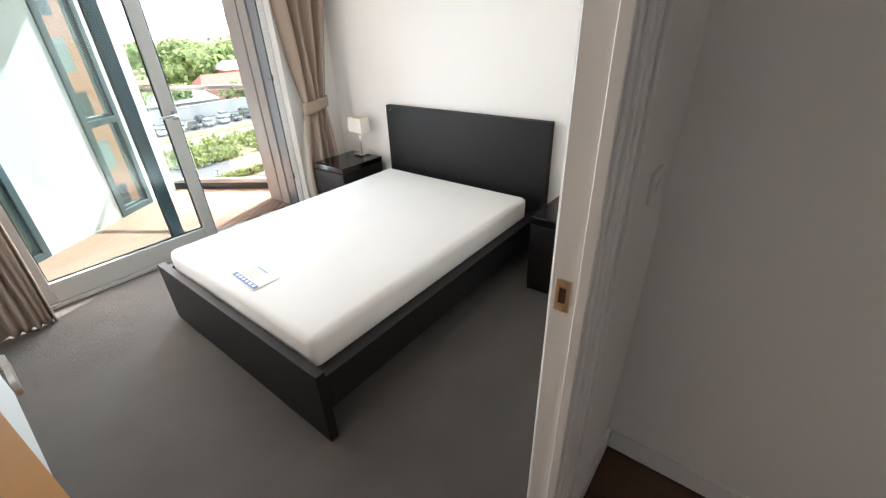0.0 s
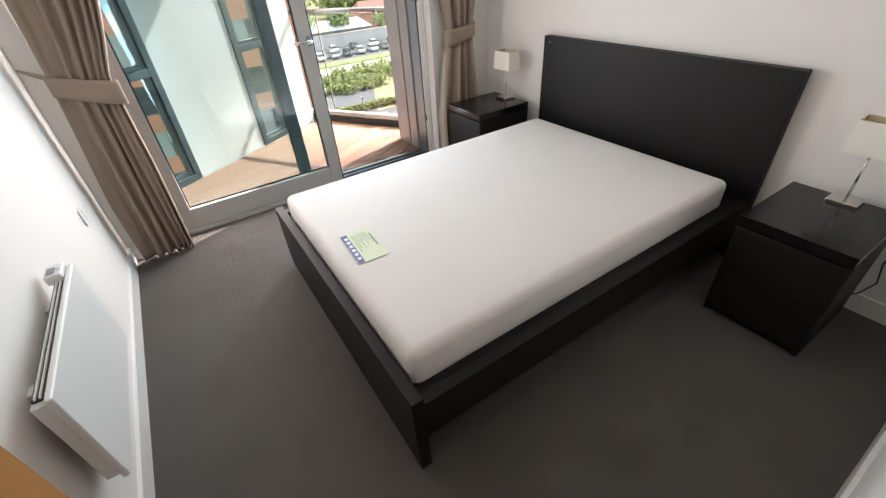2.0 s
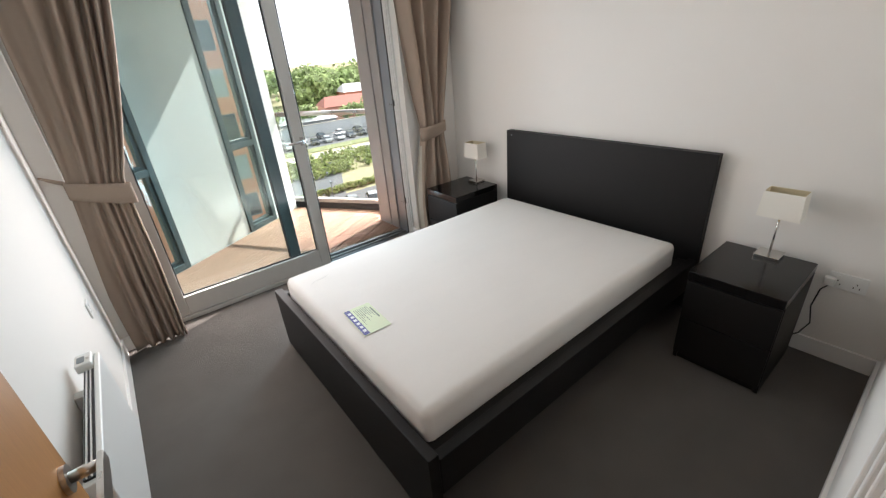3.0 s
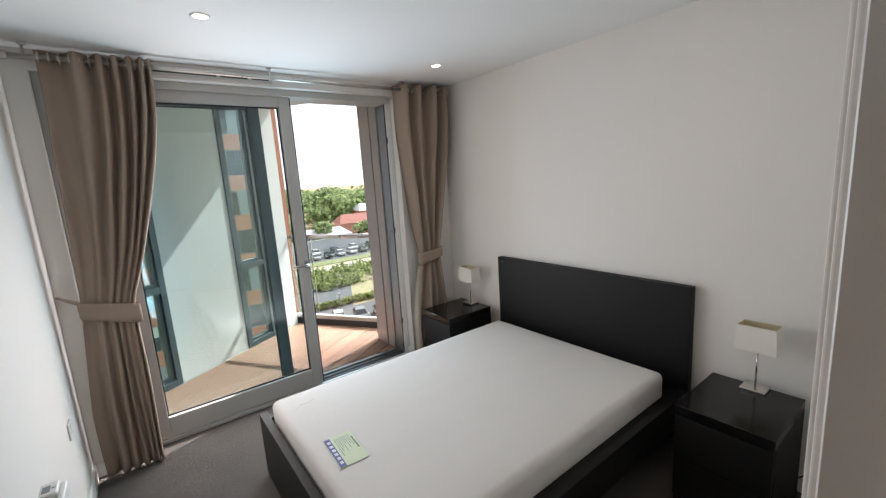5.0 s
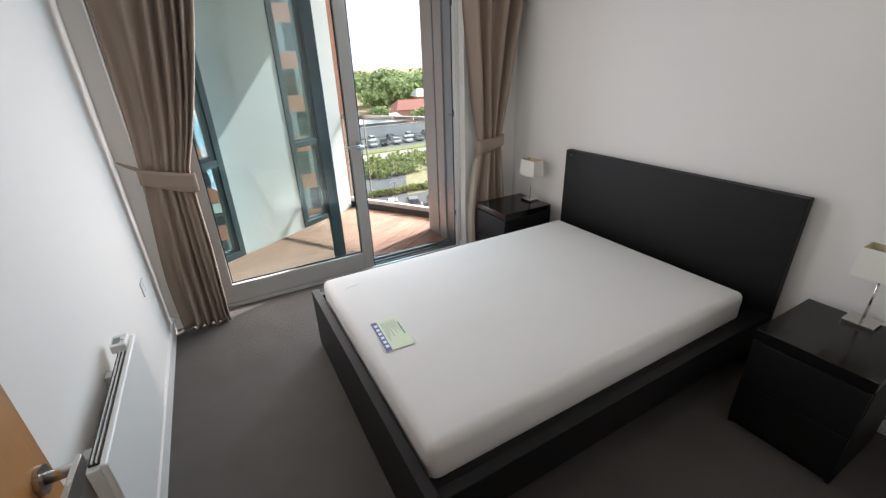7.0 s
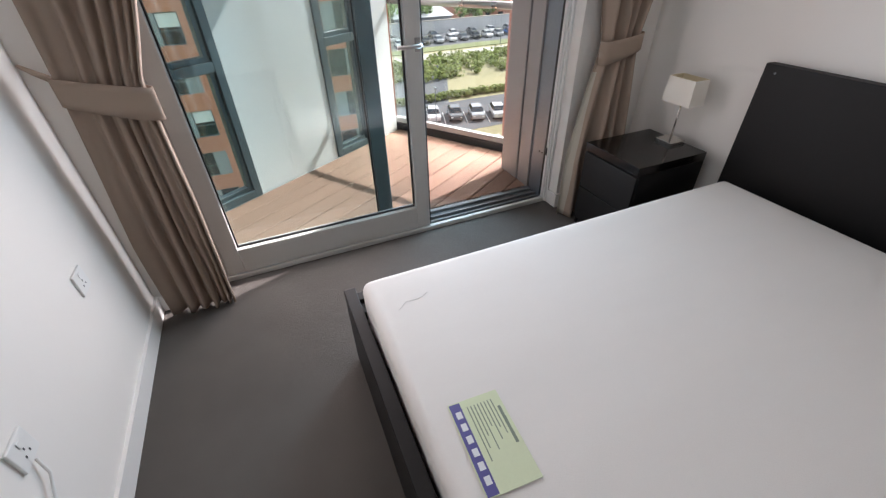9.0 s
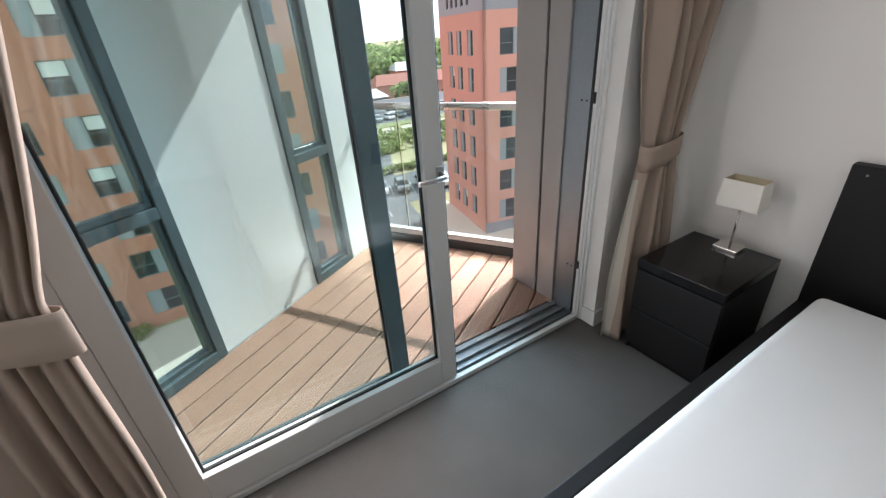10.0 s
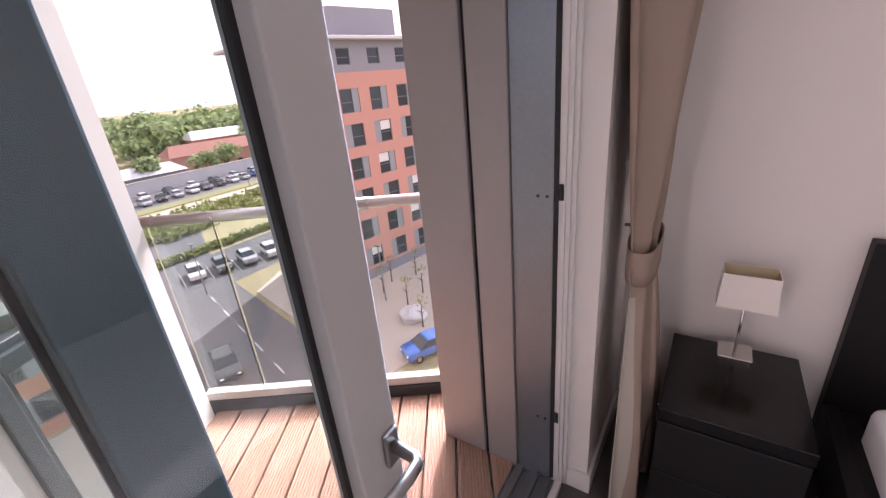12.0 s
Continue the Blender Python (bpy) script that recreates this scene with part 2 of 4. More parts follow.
def add_tube(bm, points, radius, sides=10, cap=True):
    """A tube along points; radius is one number or one for each point."""
    pts = [Vector(p) for p in points]
    rad = [radius] * len(pts) if isinstance(radius, (int, float)) else list(radius)
    rings = []
    side = None
    for i, p in enumerate(pts):
        d = (pts[min(i + 1, len(pts) - 1)] - pts[max(i - 1, 0)]).normalized()
        if side is None:
            side = d.orthogonal().normalized()
        side = (side - d * side.dot(d)).normalized()
        up = d.cross(side)
        rings.append([bm.verts.new(p + rad[i] * (math.cos(2 * math.pi * k / sides) * side + math.sin(2 * math.pi * k / sides) * up)) for k in range(sides)])
    for a, b in zip(rings, rings[1:]):
        for k in range(sides):
            bm.faces.new((a[k], a[(k + 1) % sides], b[(k + 1) % sides], b[k]))
    if cap:
        bm.faces.new(rings[0][::-1])
        bm.faces.new(rings[-1])
    return bm


def tube(points, radius, sides=10, cap=True):
    return add_tube(bmesh.new(), points, radius, sides, cap)


def prism(poly, z0, z1):
    bm = bmesh.new()
    lo = [bm.verts.new((x, y, z0)) for x, y in poly]
    hi = [bm.verts.new((x, y, z1)) for x, y in poly]
    n = len(poly)
    bm.faces.new(lo[::-1])
    bm.faces.new(hi)
    for i in range(n):
        bm.faces.new((lo[i], lo[(i + 1) % n], hi[(i + 1) % n], hi[i]))
    return bm


def wall_with_holes(axis, face, back, a0, a1, z0, z1, holes):
    """A wall between face and back across axis ('x' or 'y'), from a0 to a1, with holes (a, b, low, high) through it."""
    cuts = sorted({a0, a1, *[h[0] for h in holes], *[h[1] for h in holes]})
    bm = bmesh.new()
    for a, b in zip(cuts, cuts[1:]):
        spans = sorted((h[2], h[3]) for h in holes if h[0] <= a and h[1] >= b)
        z = z0
        for low, high in spans + [(z1, z1)]:
            if low > z:
                lo, hi = ((min(face, back), a, z), (max(face, back), b, low)) if axis == "x" else ((a, min(face, back), z), (b, max(face, back), low))
                add_box(bm, lo, hi)
            z = high
    bmesh.ops.remove_doubles(bm, verts=bm.verts, dist=0.0002)
    return bm


# ---- room shell ----
XL, XR, YN, YW, ZC = 0.62, 3.60, 0.125, 3.29, 2.57     # left wall, head wall, door wall, window wall, ceiling
DOOR_L, DOOR_R, DOOR_H = 0.775, 1.638, 2.06
WIN_L, WIN_R, WIN_T = 0.725, 3.06, 2.47
YF, YB = 3.58, 0.035                                  # outer face of the window wall, corridor face of the door wall

struct("floor", box((XL - 0.15, YB + 0.06, -0.25), (XR + 0.15, YF - 0.10, 0.0)), M_CARPET, "dark grey cut-pile carpet over the bedroom floor", "floor")
struct("ceiling", box((0.05, -1.9, ZC), (XR + 0.15, YF, ZC + 0.2)), M_CEIL, "smooth white painted plasterboard ceiling", "ceiling")
struct("wall_west", box((XL - 0.15, YN, 0), (XL, YW, ZC)), M_WALL, "white painted wall behind the panel heater", "wall")
struct("wall_east", box((XR, YB, 0), (XR + 0.15, YF, ZC)), M_WALL, "white painted wall behind the headboard", "wall")
struct("wall_north", wall_with_holes("y", YW, YF, XL - 0.15, XR, 0, ZC, [(WIN_L, WIN_R, 0, WIN_T)]), M_WALL, "white painted wall with the glazed balcony opening", "wall")
struct("wall_south", wall_with_holes("y", YN, YB, XL - 0.15, XR, 0, ZC, [(DOOR_L, DOOR_R, 0, DOOR_H)]), M_WALL, "white painted wall with the doorway to the hall", "wall")

# hall behind the doorway
struct("wall_hall_east", box((2.20, -1.75, 0), (2.35, YB, ZC)), M_WALL, "white painted side wall of the hall", "wall")
struct("wall_hall_west", box((0.05, -1.75, 0), (0.20, YB, ZC)), M_WALL, "white painted far side wall of the hall", "wall")
struct("wall_hall_south", box((0.05, -1.9, 0), (2.36, -1.75, ZC)), M_WALL, "white painted end wall of the hall", "wall")
hall_floor = struct("floor_hall", box((0.05, -1.9, -0.25), (2.36, YB + 0.06, -0.004)), M_FLOORWOOD, "dark brown wood plank floor of the hall", "floor")


def skirting(name, lo, hi, out, label="white gloss painted skirting board along the wall"):
    bm = box(lo, hi)
    struct(name, bm, M_TRIM, label, "baseboard")


SK = 0.095
skirting("baseboard_west", (XL, YN + 0.02, 0), (XL + 0.014, YW, SK), 0)
skirting("baseboard_east", (XR - 0.014, YN + 0.016, 0), (XR, YW, SK), 0)
skirting("baseboard_south", (DOOR_R + 0.09, YN, 0), (XR, YN + 0.014, SK), 0)
skirting("baseboard_north_west", (XL + 0.016, YW - 0.014, 0), (WIN_L + 0.014, YW, SK), 0)
skirting("baseboard_reveal", (WIN_R - 0.014, YW - 0.014, 0), (WIN_R, 3.369, SK), 0)
skirting("baseboard_north_east", (WIN_R, YW - 0.014, 0), (XR - 0.016, YW, SK), 0)
skirting("baseboard_hall", (2.186, -1.75, 0), (2.20, YB - 0.016, SK), 0)
skirting("baseboard_hall_door", (DOOR_R + 0.09, YB - 0.014, 0), (2.20, YB, SK), 0)

plank_mesh = mesh_of(box((-0.0615, -0.449, 0), (0.0615, 0.449, 0.0035), 0.0012, 1), M_FLOORWOOD, "plank")
for i in range(15):
    for j in range(2):
        part("plank", plank_mesh, None, hall_floor, m=pose(0.27 + 0.125 * i, -0.42 - 0.90 * j , -0.0035))

# door lining and moulded architraves
trim = bmesh.new()
add_box(trim, (DOOR_R - 0.03, YB - 0.002, 0), (DOOR_R, YN + 0.002, DOOR_H), 0.002, 1)
add_box(trim, (DOOR_R - 0.045, YB + 0.005, 0), (DOOR_R - 0.03, YN - 0.060, DOOR_H - 0.03), 0.002, 1)
add_box(trim, (DOOR_L, YB - 0.002, 0), (DOOR_L + 0.03, YN + 0.002, DOOR_H), 0.002, 1)
add_box(trim, (DOOR_L + 0.03, YB - 0.002, DOOR_H - 0.03), (DOOR_R - 0.03, YN + 0.002, DOOR_H), 0.002, 1)
struct("trim_door_lining", trim, M_TRIM, "white gloss painted door lining with a stop", "door frame")


def architrave(name, y0, s):
    bm = bmesh.new()
    for x0, x1, th in ((0.0, 0.070, 0.012), (0.012, 0.030, 0.019), (0.046, 0.064, 0.024)):
        add_box(bm, (DOOR_R - 0.008 + x0, min(y0, y0 + s * th), 0), (DOOR_R - 0.008 + x1, max(y0, y0 + s * th), DOOR_H + 0.06), 0.003, 2)
        add_box(bm, (DOOR_L + 0.008 - x1, min(y0, y0 + s * th), 0), (DOOR_L + 0.008 - x0, max(y0, y0 + s * th), DOOR_H + 0.06), 0.003, 2)
        add_box(bm, (DOOR_L - 0.05, min(y0, y0 + s * th), DOOR_H - 0.008 + x0), (DOOR_R + 0.05, max(y0, y0 + s * th), DOOR_H - 0.008 + x1), 0.003, 2)
    struct(name, bm, M_TRIM, "white gloss painted moulded architrave round the doorway", "door trim")


architrave("trim_architrave_room", YN, 1)
architrave("trim_architrave_hall", YB, -1)

strike = thing("strike_plate", "worn steel strike plate let into the door lining", "strike plate")
bm = wall_with_holes("x", DOOR_R - 0.034, DOOR_R - 0.0302, 0.082, 0.114, 1.060, 1.140, [(0.090, 0.106, 1.080, 1.120)])
part("plate", bm, M_STEEL, strike)
part("latch_recess", box((DOOR_R - 0.032, 0.0905, 1.0805), (DOOR_R - 0.0302, 0.1055, 1.1195)), M_DARKPLASTICFILL, strike, "dark latch recess")
for z in (1.068, 1.131):
    part("screw", tube([(DOOR_R - 0.035, 0.098, z), (DOOR_R - 0.033, 0.098, z)], 0.004, 8), M_CHROME, strike)

# open bedroom door
LEAF_X, LEAF_Y0, LEAF_Y1 = 0.752, 0.165, 1.04
door = tagged(thing("door_1", "oak veneered bedroom door standing open along the wall", "door"), kind="structure")
part("leaf", box((LEAF_X - 0.044, LEAF_Y0, 0.008), (LEAF_X, LEAF_Y1, 2.02), 0.0015, 1), M_OAK, door)
part("edge_lipping", box((LEAF_X - 0.043, LEAF_Y1, 0.009), (LEAF_X - 0.001, LEAF_Y1 + 0.006, 2.019), 0.001, 1), M_OAK, door)


def lever(parent, x, y, z, s):
    h = part("door_handle", tube([(x, y, z), (x + s * 0.008, y, z)], 0.026, 20), M_STEEL, parent, "brushed steel lever handle on a round rose")
    part("lever_neck", tube([(x + s * 0.006, y, z), (x + s * 0.054, y, z)], 0.0105, 14), M_STEEL, h, "", True)
    blade = bmesh.new()
    prof = [(0.018, -0.014), (0.018, 0.014), (-0.02, 0.017), (-0.10, 0.021), (-0.118, 0.017), (-0.124, 0.0), (-0.118, -0.017), (-0.10, -0.021), (-0.02, -0.017)]
    near, far = [[blade.verts.new((x + s * d, y + dy, z + dz)) for dy, dz in prof] for d in (0.050, 0.060)]
    blade.faces.new(near[::-1])
    blade.faces.new(far)
    for k in range(len(prof)):
        q = (k + 1) % len(prof)
        blade.faces.new((near[k], near[q], far[q], far[k]))
    bmesh.ops.bevel(blade, geom=blade.edges[:], offset=0.002, segments=2, affect="EDGES")
    part("lever", blade, M_STEEL, h, "flat brushed steel lever")


lever(door, LEAF_X, LEAF_Y1 - 0.045, 1.025, 1)
lever(door, LEAF_X - 0.044, LEAF_Y1 - 0.045, 1.025, -1)
for z in (0.25, 1.05, 1.8):
    part("hinge", tube([(LEAF_X + 0.004, LEAF_Y0 - 0.006, z), (LEAF_X + 0.004, LEAF_Y0 - 0.006, z + 0.1)], 0.006, 10), M_STEEL, door)

# ---- glazed balcony door ----
def ring(lo, hi, y0, y1, w, wb=None, wt=None, bevel=0.004):
    """A rectangular frame in the window plane: members butted end to end."""
    wb, wt = wb or w, wt or w
    (x0, z0), (x1, z1) = lo, hi
    bm = bmesh.new()
    add_box(bm, (x0, y0, z0), (x0 + w, y1, z1), bevel)
    add_box(bm, (x1 - w, y0, z0), (x1, y1, z1), bevel)
    add_box(bm, (x0 + w, y0, z0), (x1 - w, y1, z0 + wb), bevel)
    add_box(bm, (x0 + w, y0, z1 - wt), (x1 - w, y1, z1), bevel)
    return bm


PX_SEAL = WIN_R - 0.0385
win = tagged(thing("window_1", "grey-white framed sliding balcony door, slid half open", "sliding door"), kind="structure")
outer = bmesh.new()
add_box(outer, (WIN_L, 3.36, 0.0), (WIN_L + 0.06, YF, WIN_T), 0.003)
add_box(outer, (WIN_L + 0.06, 3.36, WIN_T - 0.05), (WIN_R - 0.035, YF, WIN_T), 0.003)
# filler panel added, its pale colour in place of a daylight-bright gap
add_box(outer, (WIN_L + 0.061, 3.402, 0.0), (0.953, 3.46, WIN_T - 0.051), 0.003)
part("window_frame", outer, M_FRAMEIN, win, "grey-white outer frame with an added filler panel")
jamb = bmesh.new()
add_box(jamb, (WIN_R - 0.035, 3.398, 0.0), (WIN_R, 3.43, WIN_T), 0.003)
add_box(jamb, (WIN_R - 0.028, 3.384, 0.0), (WIN_R, 3.398, WIN_T), 0.002)
add_box(jamb, (WIN_R - 0.018, 3.370, 0.0), (WIN_R, 3.384, WIN_T), 0.003)
part("jamb", jamb, M_TRIM, win, "white stepped closing jamb")
sill = bmesh.new()
add_box(sill, (WIN_L + 0.06, 3.382, 0.0), (WIN_R - 0.035, 3.41, 0.030), 0.004)
part("window_sill", sill, M_FRAMEIN, win, "pale aluminium threshold")
track = bmesh.new()
for y0, y1, z in ((3.41, 3.425, 0.018), (3.425, 3.435, 0.034), (3.435, 3.475, 0.014), (3.475, 3.485, 0.034), (3.485, 3.545, 0.012), (3.545, 3.58, 0.03)):
    add_box(track, (WIN_L + 0.06, y0, 0.0), (WIN_R - 0.035, y1, z), 0.001, 1)
part("track", track, M_TRACK, win, "grey metal sliding track")
leaf = part("sliding_leaf", ring((0.955, 0.033), (2.165, 2.43), 3.395, 3.462, 0.086, 0.147, 0.085), M_FRAMEIN, win, "grey-white sliding leaf")
part("gasket", ring((1.037, 0.176), (2.083, 2.349), 3.424, 3.440, 0.012, bevel=0.001), M_GASKET, leaf)
part("edge_seal", box((2.1655, 3.415, 0.036), (2.180, 3.462, 2.43), 0.003), M_GASKET, leaf, "black rubber edge seal")
pane = part("pane", box((1.043, 3.430, 0.182), (2.077, 3.436, 2.343)), M_GLASS, leaf, "clear glass")
pane.visible_shadow = False
hb = part("door_handle", box((2.128, 3.386, 1.065), (2.158, 3.3945, 1.13), 0.003), M_BACKLITSTEEL, leaf, "steel lever handle with a back plate")
part("lever", tube([(2.143, 3.392, 1.10), (2.143, 3.345, 1.10), (2.135, 3.335, 1.10), (2.11, 3.333, 1.10), (2.02, 3.333, 1.10)], 0.010, 12), M_BACKLITSTEEL, win, "", True).parent = hb
# outer fixed light
fixed = part("fixed_light", ring((0.790, 0.036), (1.955, 2.415), 3.492, 3.556, 0.085, 0.075, 0.075), M_FRAMEOUT, win, "dark slate fixed light")
part("gasket", ring((0.873, 0.107), (1.873, 2.343), 3.515, 3.535, 0.010, bevel=0.001), M_GASKET, fixed)
pane = part("pane", box((0.878, 3.522, 0.114), (1.867, 3.528, 2.337)), M_GLASS, fixed, "clear glass")
pane.visible_shadow = False
for z in (0.32, 1.22, 2.05):
    k = part("lock_keep", box((WIN_R - 0.0385, 3.402, z + 0.02), (WIN_R - 0.0352, 3.417, z + 0.072), 0.001, 1), M_DARKPLASTICFILL, win, "black lock keep")
    part("keep_block", box((WIN_R - 0.046, 3.405, z + 0.03), (WIN_R - 0.0387, 3.414, z + 0.06), 0.002), M_DARKPLASTICFILL, k)
vent = thing("trickle_vent", "slim grey trickle vent over the balcony door", "vent")
part("body", wall_with_holes("y", 3.275, YW, 1.00, 2.02, 2.488, 2.548, [(1.02, 1.66, 2.503, 2.533), (1.68, 1.86, 2.503, 2.533), (1.88, 2.00, 2.503, 2.533)]), M_FRAMEIN, vent)
for a, b in ((1.02, 1.66), (1.68, 1.86), (1.88, 2.00)):
    part("slot", box((a, 3.284, 2.503), (b, 3.2885, 2.533)), M_DARKPLASTICFILL, vent, "dark slot")

part("jamb_seal", box((PX_SEAL, 3.418, 0.03), (PX_SEAL + 0.004, 3.4325, WIN_T - 0.05)), M_GASKET, win, "black jamb seal")
# clad pier beside the opening, outside
pier = tagged(thing("wall_pier", "taupe metal clad pier beside the balcony opening", "cladding"), kind="structure")
PX = WIN_R - 0.035
part("core", box((PX + 0.02, 3.435, -0.05), (PX + 0.6, 3.94, 2.75)), M_CLAD, pier)
part("reveal_sheet", box((PX, 3.433, 0.012), (PX + 0.02, 3.575, 2.72), 0.002, 1), M_REVEAL, pier, "bare steel reveal sheet")
part("panel", box((PX - 0.012, 3.577, 0.012), (PX + 0.02, 3.712, 2.72), 0.004), M_CLAD, pier)
part("panel", box((PX - 0.014, 3.728, 0.012), (PX + 0.02, 3.945, 2.72), 0.004), M_CLAD, pier)
part("joint_seal", box((PX + 0.004, 3.712, 0.012), (PX + 0.02, 3.728, 2.72)), M_GASKET, pier, "black joint seal")
for z in (0.34, 1.25):
    for y in (3.455, 3.485):
        part("rivet", tube([(PX - 0.003, y, z), (PX + 0.001, y, z)], 0.005, 8), M_DARKPLASTICFILL, pier)

# ---- balcony ----
U = Vector((0.850, 0.527, 0)).normalized()
S0 = Vector((1.197, 4.325, 0))


def on_screen(s, d=0.0, z=0.0):
    """A place s metres along the screen from its panel's near end, d behind its face."""
    return S0 + U * s + Vector((-U.y, U.x, 0)) * d + Vector((0, 0, z))


M_SCREEN = Matrix.Translation(S0) @ Matrix.Rotation(math.atan2(U.y, U.x), 4, "Z")
screen = tagged(thing("wall_screen", "white panelled balcony screen with slate framed glazing", "screen wall"), kind="structure")
ZD, ZS = 0.035, 2.655
part("panel", box((0, 0, ZD), (0.765, 0.09, ZS), 0.003, 1, M_SCREEN), M_RENDER, screen, "smooth white panel")
part("end_post", box((1.185, 0, ZD - 0.05), (1.56, 0.09, ZS), 0.003, 1, M_SCREEN), M_RENDER, screen, "white end post")


def screen_window(s0, s1, z0, zt, z1):
    bm = bmesh.new()
    w = 0.055
    add_box(bm, (s0, -0.012, z0), (s0 + w, 0.085, z1), 0.004, 2, M_SCREEN)
    add_box(bm, (s1 - w, -0.012, z0), (s1, 0.085, z1), 0.004, 2, M_SCREEN)
    for a, b in ((z0, z0 + 0.06), (zt, zt + 0.06), (z1 - 0.06, z1)):
        add_box(bm, (s0 + w, -0.012, a), (s1 - w, 0.085, b), 0.004, 2, M_SCREEN)
    f = part("window", bm, M_FRAMEOUT, screen, "slate grey framed glazing")
    inner = bmesh.new()
    for a, b in ((z0 + 0.06, zt), (zt + 0.06, z1 - 0.06)):
        add_box(inner, (s0 + w, 0.01, a), (s0 + w + 0.03, 0.06, b), 0.002, 1, M_SCREEN)
        add_box(inner, (s1 - w - 0.03, 0.01, a), (s1 - w, 0.06, b), 0.002, 1, M_SCREEN)
        add_box(inner, (s0 + w + 0.03, 0.01, a), (s1 - w - 0.03, 0.06, a + 0.03), 0.002, 1, M_SCREEN)
        p = part("pane", box((s0 + w + 0.03, 0.032, a + 0.03), (s1 - w - 0.03, 0.038, b), 0, 2, M_SCREEN), M_GLASS, f, "clear glass")
        p.visible_shadow = False
    part("casement", inner, M_FRAMEOUT, f)


screen_window(-0.62, -0.002, ZD, 0.90, ZS)
part("panel", box((-1.75, 0, ZD), (-0.622, 0.09, ZS), 0.003, 1, M_SCREEN), M_RENDER, screen, "smooth white panel")
screen_window(0.767, 1.183, ZD, 0.90, ZS)

# balcony slab and the slab above it
BAL_L, BAL_R = Vector((2.56, 5.19, 0)), Vector((3.27, 4.12, 0))
deck_poly = [(-0.1, 3.59), (3.62, 3.59), (3.62, 3.70), (BAL_R.x + 0.03, BAL_R.y + 0.02), (BAL_L.x + 0.02, BAL_L.y + 0.03)]
struct("balcony_slab", prism([(-0.3, 3.59), (3.62, 3.59), (3.62, 3.9), (3.36, 4.16), (2.52, 5.26), (2.3, 5.18), (-0.3, 3.60)], -0.30, -0.02), M_CONCRETE, "pale slab under the balcony deck", "slab")
struct("balcony_soffit", prism([(-0.3, 3.585), (3.62, 3.585), (3.62, 3.9), (3.36, 4.16), (2.52, 5.26), (2.3, 5.18), (-0.3, 3.60)], 2.66, 2.95), M_CONCRETE, "pale soffit of the balcony overhead", "soffit")
ZG_BASE = -17.2
struct("wall_facade", wall_with_holes("y", YF, YF + 0.004, -6, XL - 0.15, -17, 6, []), M_RENDER, "pale outside wall of the building", "wall")

struct("building_base", box((-6.0, -9.0, ZG_BASE), (3.75, YF, -0.255)), M_RENDER, "pale outside walls of the building below the flat", "wall")

deck = tagged(thing("balcony_deck", "reddish brown grooved timber decking on the balcony", "decking"), kind="structure")


def clip_line(v):
    """The stretch along U, through the line at offset v across it, that lies inside the deck."""
    n = Vector((-U.y, U.x))
    lo, hi = -99.0, 99.0
    k = len(deck_poly)
    area = sum(deck_poly[i][0] * deck_poly[(i + 1) % k][1] - deck_poly[(i + 1) % k][0] * deck_poly[i][1] for i in range(k))
    for i in range(k):
        a, b = Vector(deck_poly[i]), Vector(deck_poly[(i + 1) % k])
        e = b - a
        inward = Vector((-e.y, e.x)) * (1 if area > 0 else -1)
        p = S0.to_2d() + n * v - a
        c, s = p.dot(inward), U.to_2d().dot(inward)
        if abs(s) < 1e-6:
            if c < 0:
                return None
        elif s > 0:
            lo = max(lo, -c / s)
        else:
            hi = min(hi, -c / s)
    return (lo, hi) if hi - lo > 0.02 else None


def deck_board(v0, width):
    bm = bmesh.new()
    prof = [(0.0, -0.02), (0.0, 0.028), (0.004, 0.032)]
    grooves = 9
    step = (width - 0.012) / grooves
    for g in range(grooves):
        b = 0.006 + g * step
        prof += [(b + 0.1 * step, 0.032), (b + 0.6 * step, 0.032), (b + 0.68 * step, 0.0285), (b + 0.95 * step, 0.0285)]
    prof += [(width - 0.004, 0.032), (width, 0.028), (width, -0.02)]
    n = Vector((-U.y, U.x, 0))
    rows = []
    for dv, z in prof:
        c = clip_line(v0 - dv)
        if c is None:
            continue
        base = S0 + n * (v0 - dv)
        base.z = z
        rows.append((bm.verts.new(base + U * c[0]), bm.verts.new(base + U * c[1])))
    if len(rows) < 3:
        bm.free()
        return
    for a, b in zip(rows, rows[1:]):
        bm.faces.new((a[0], a[1], b[1], b[0]))
    part("board", bm, M_DECK, deck)


v = -0.002
while v > -2.0:
    deck_board(v, 0.138)
    v -= 0.148

# glass balustrade
bal = thing("balustrade", "frameless glass balustrade with a steel handrail", "balustrade")
D = (BAL_R - BAL_L)
M_BAL = Matrix.Translation(BAL_L) @ Matrix.Rotation(math.atan2(D.y, D.x), 4, "Z")
LB = D.length + 0.12
part("channel", box((-0.02, -0.035, -0.05), (LB, 0.035, 0.10), 0.004, 2, M_BAL), M_TROUGH, bal, "dark base channel")
part("cap", box((-0.02, -0.026, 0.101), (LB, 0.030, 0.150), 0.004, 2, M_BAL), M_FRAMEIN, bal, "pale cover strip")
for a, b in ((0.0, 0.30), (0.312, LB)):
    p = part("pane", box((a, -0.006, 0.152), (b, 0.006, 1.105), 0, 2, M_BAL), M_GLASSB, bal, "clear glass")
    p.visible_shadow = False
part("handrail", tube([M_BAL @ Vector((-0.05, 0, 1.130)), M_BAL @ Vector((LB, 0, 1.130))], 0.026, 16), M_STEEL, bal, "brushed steel handrail", True)

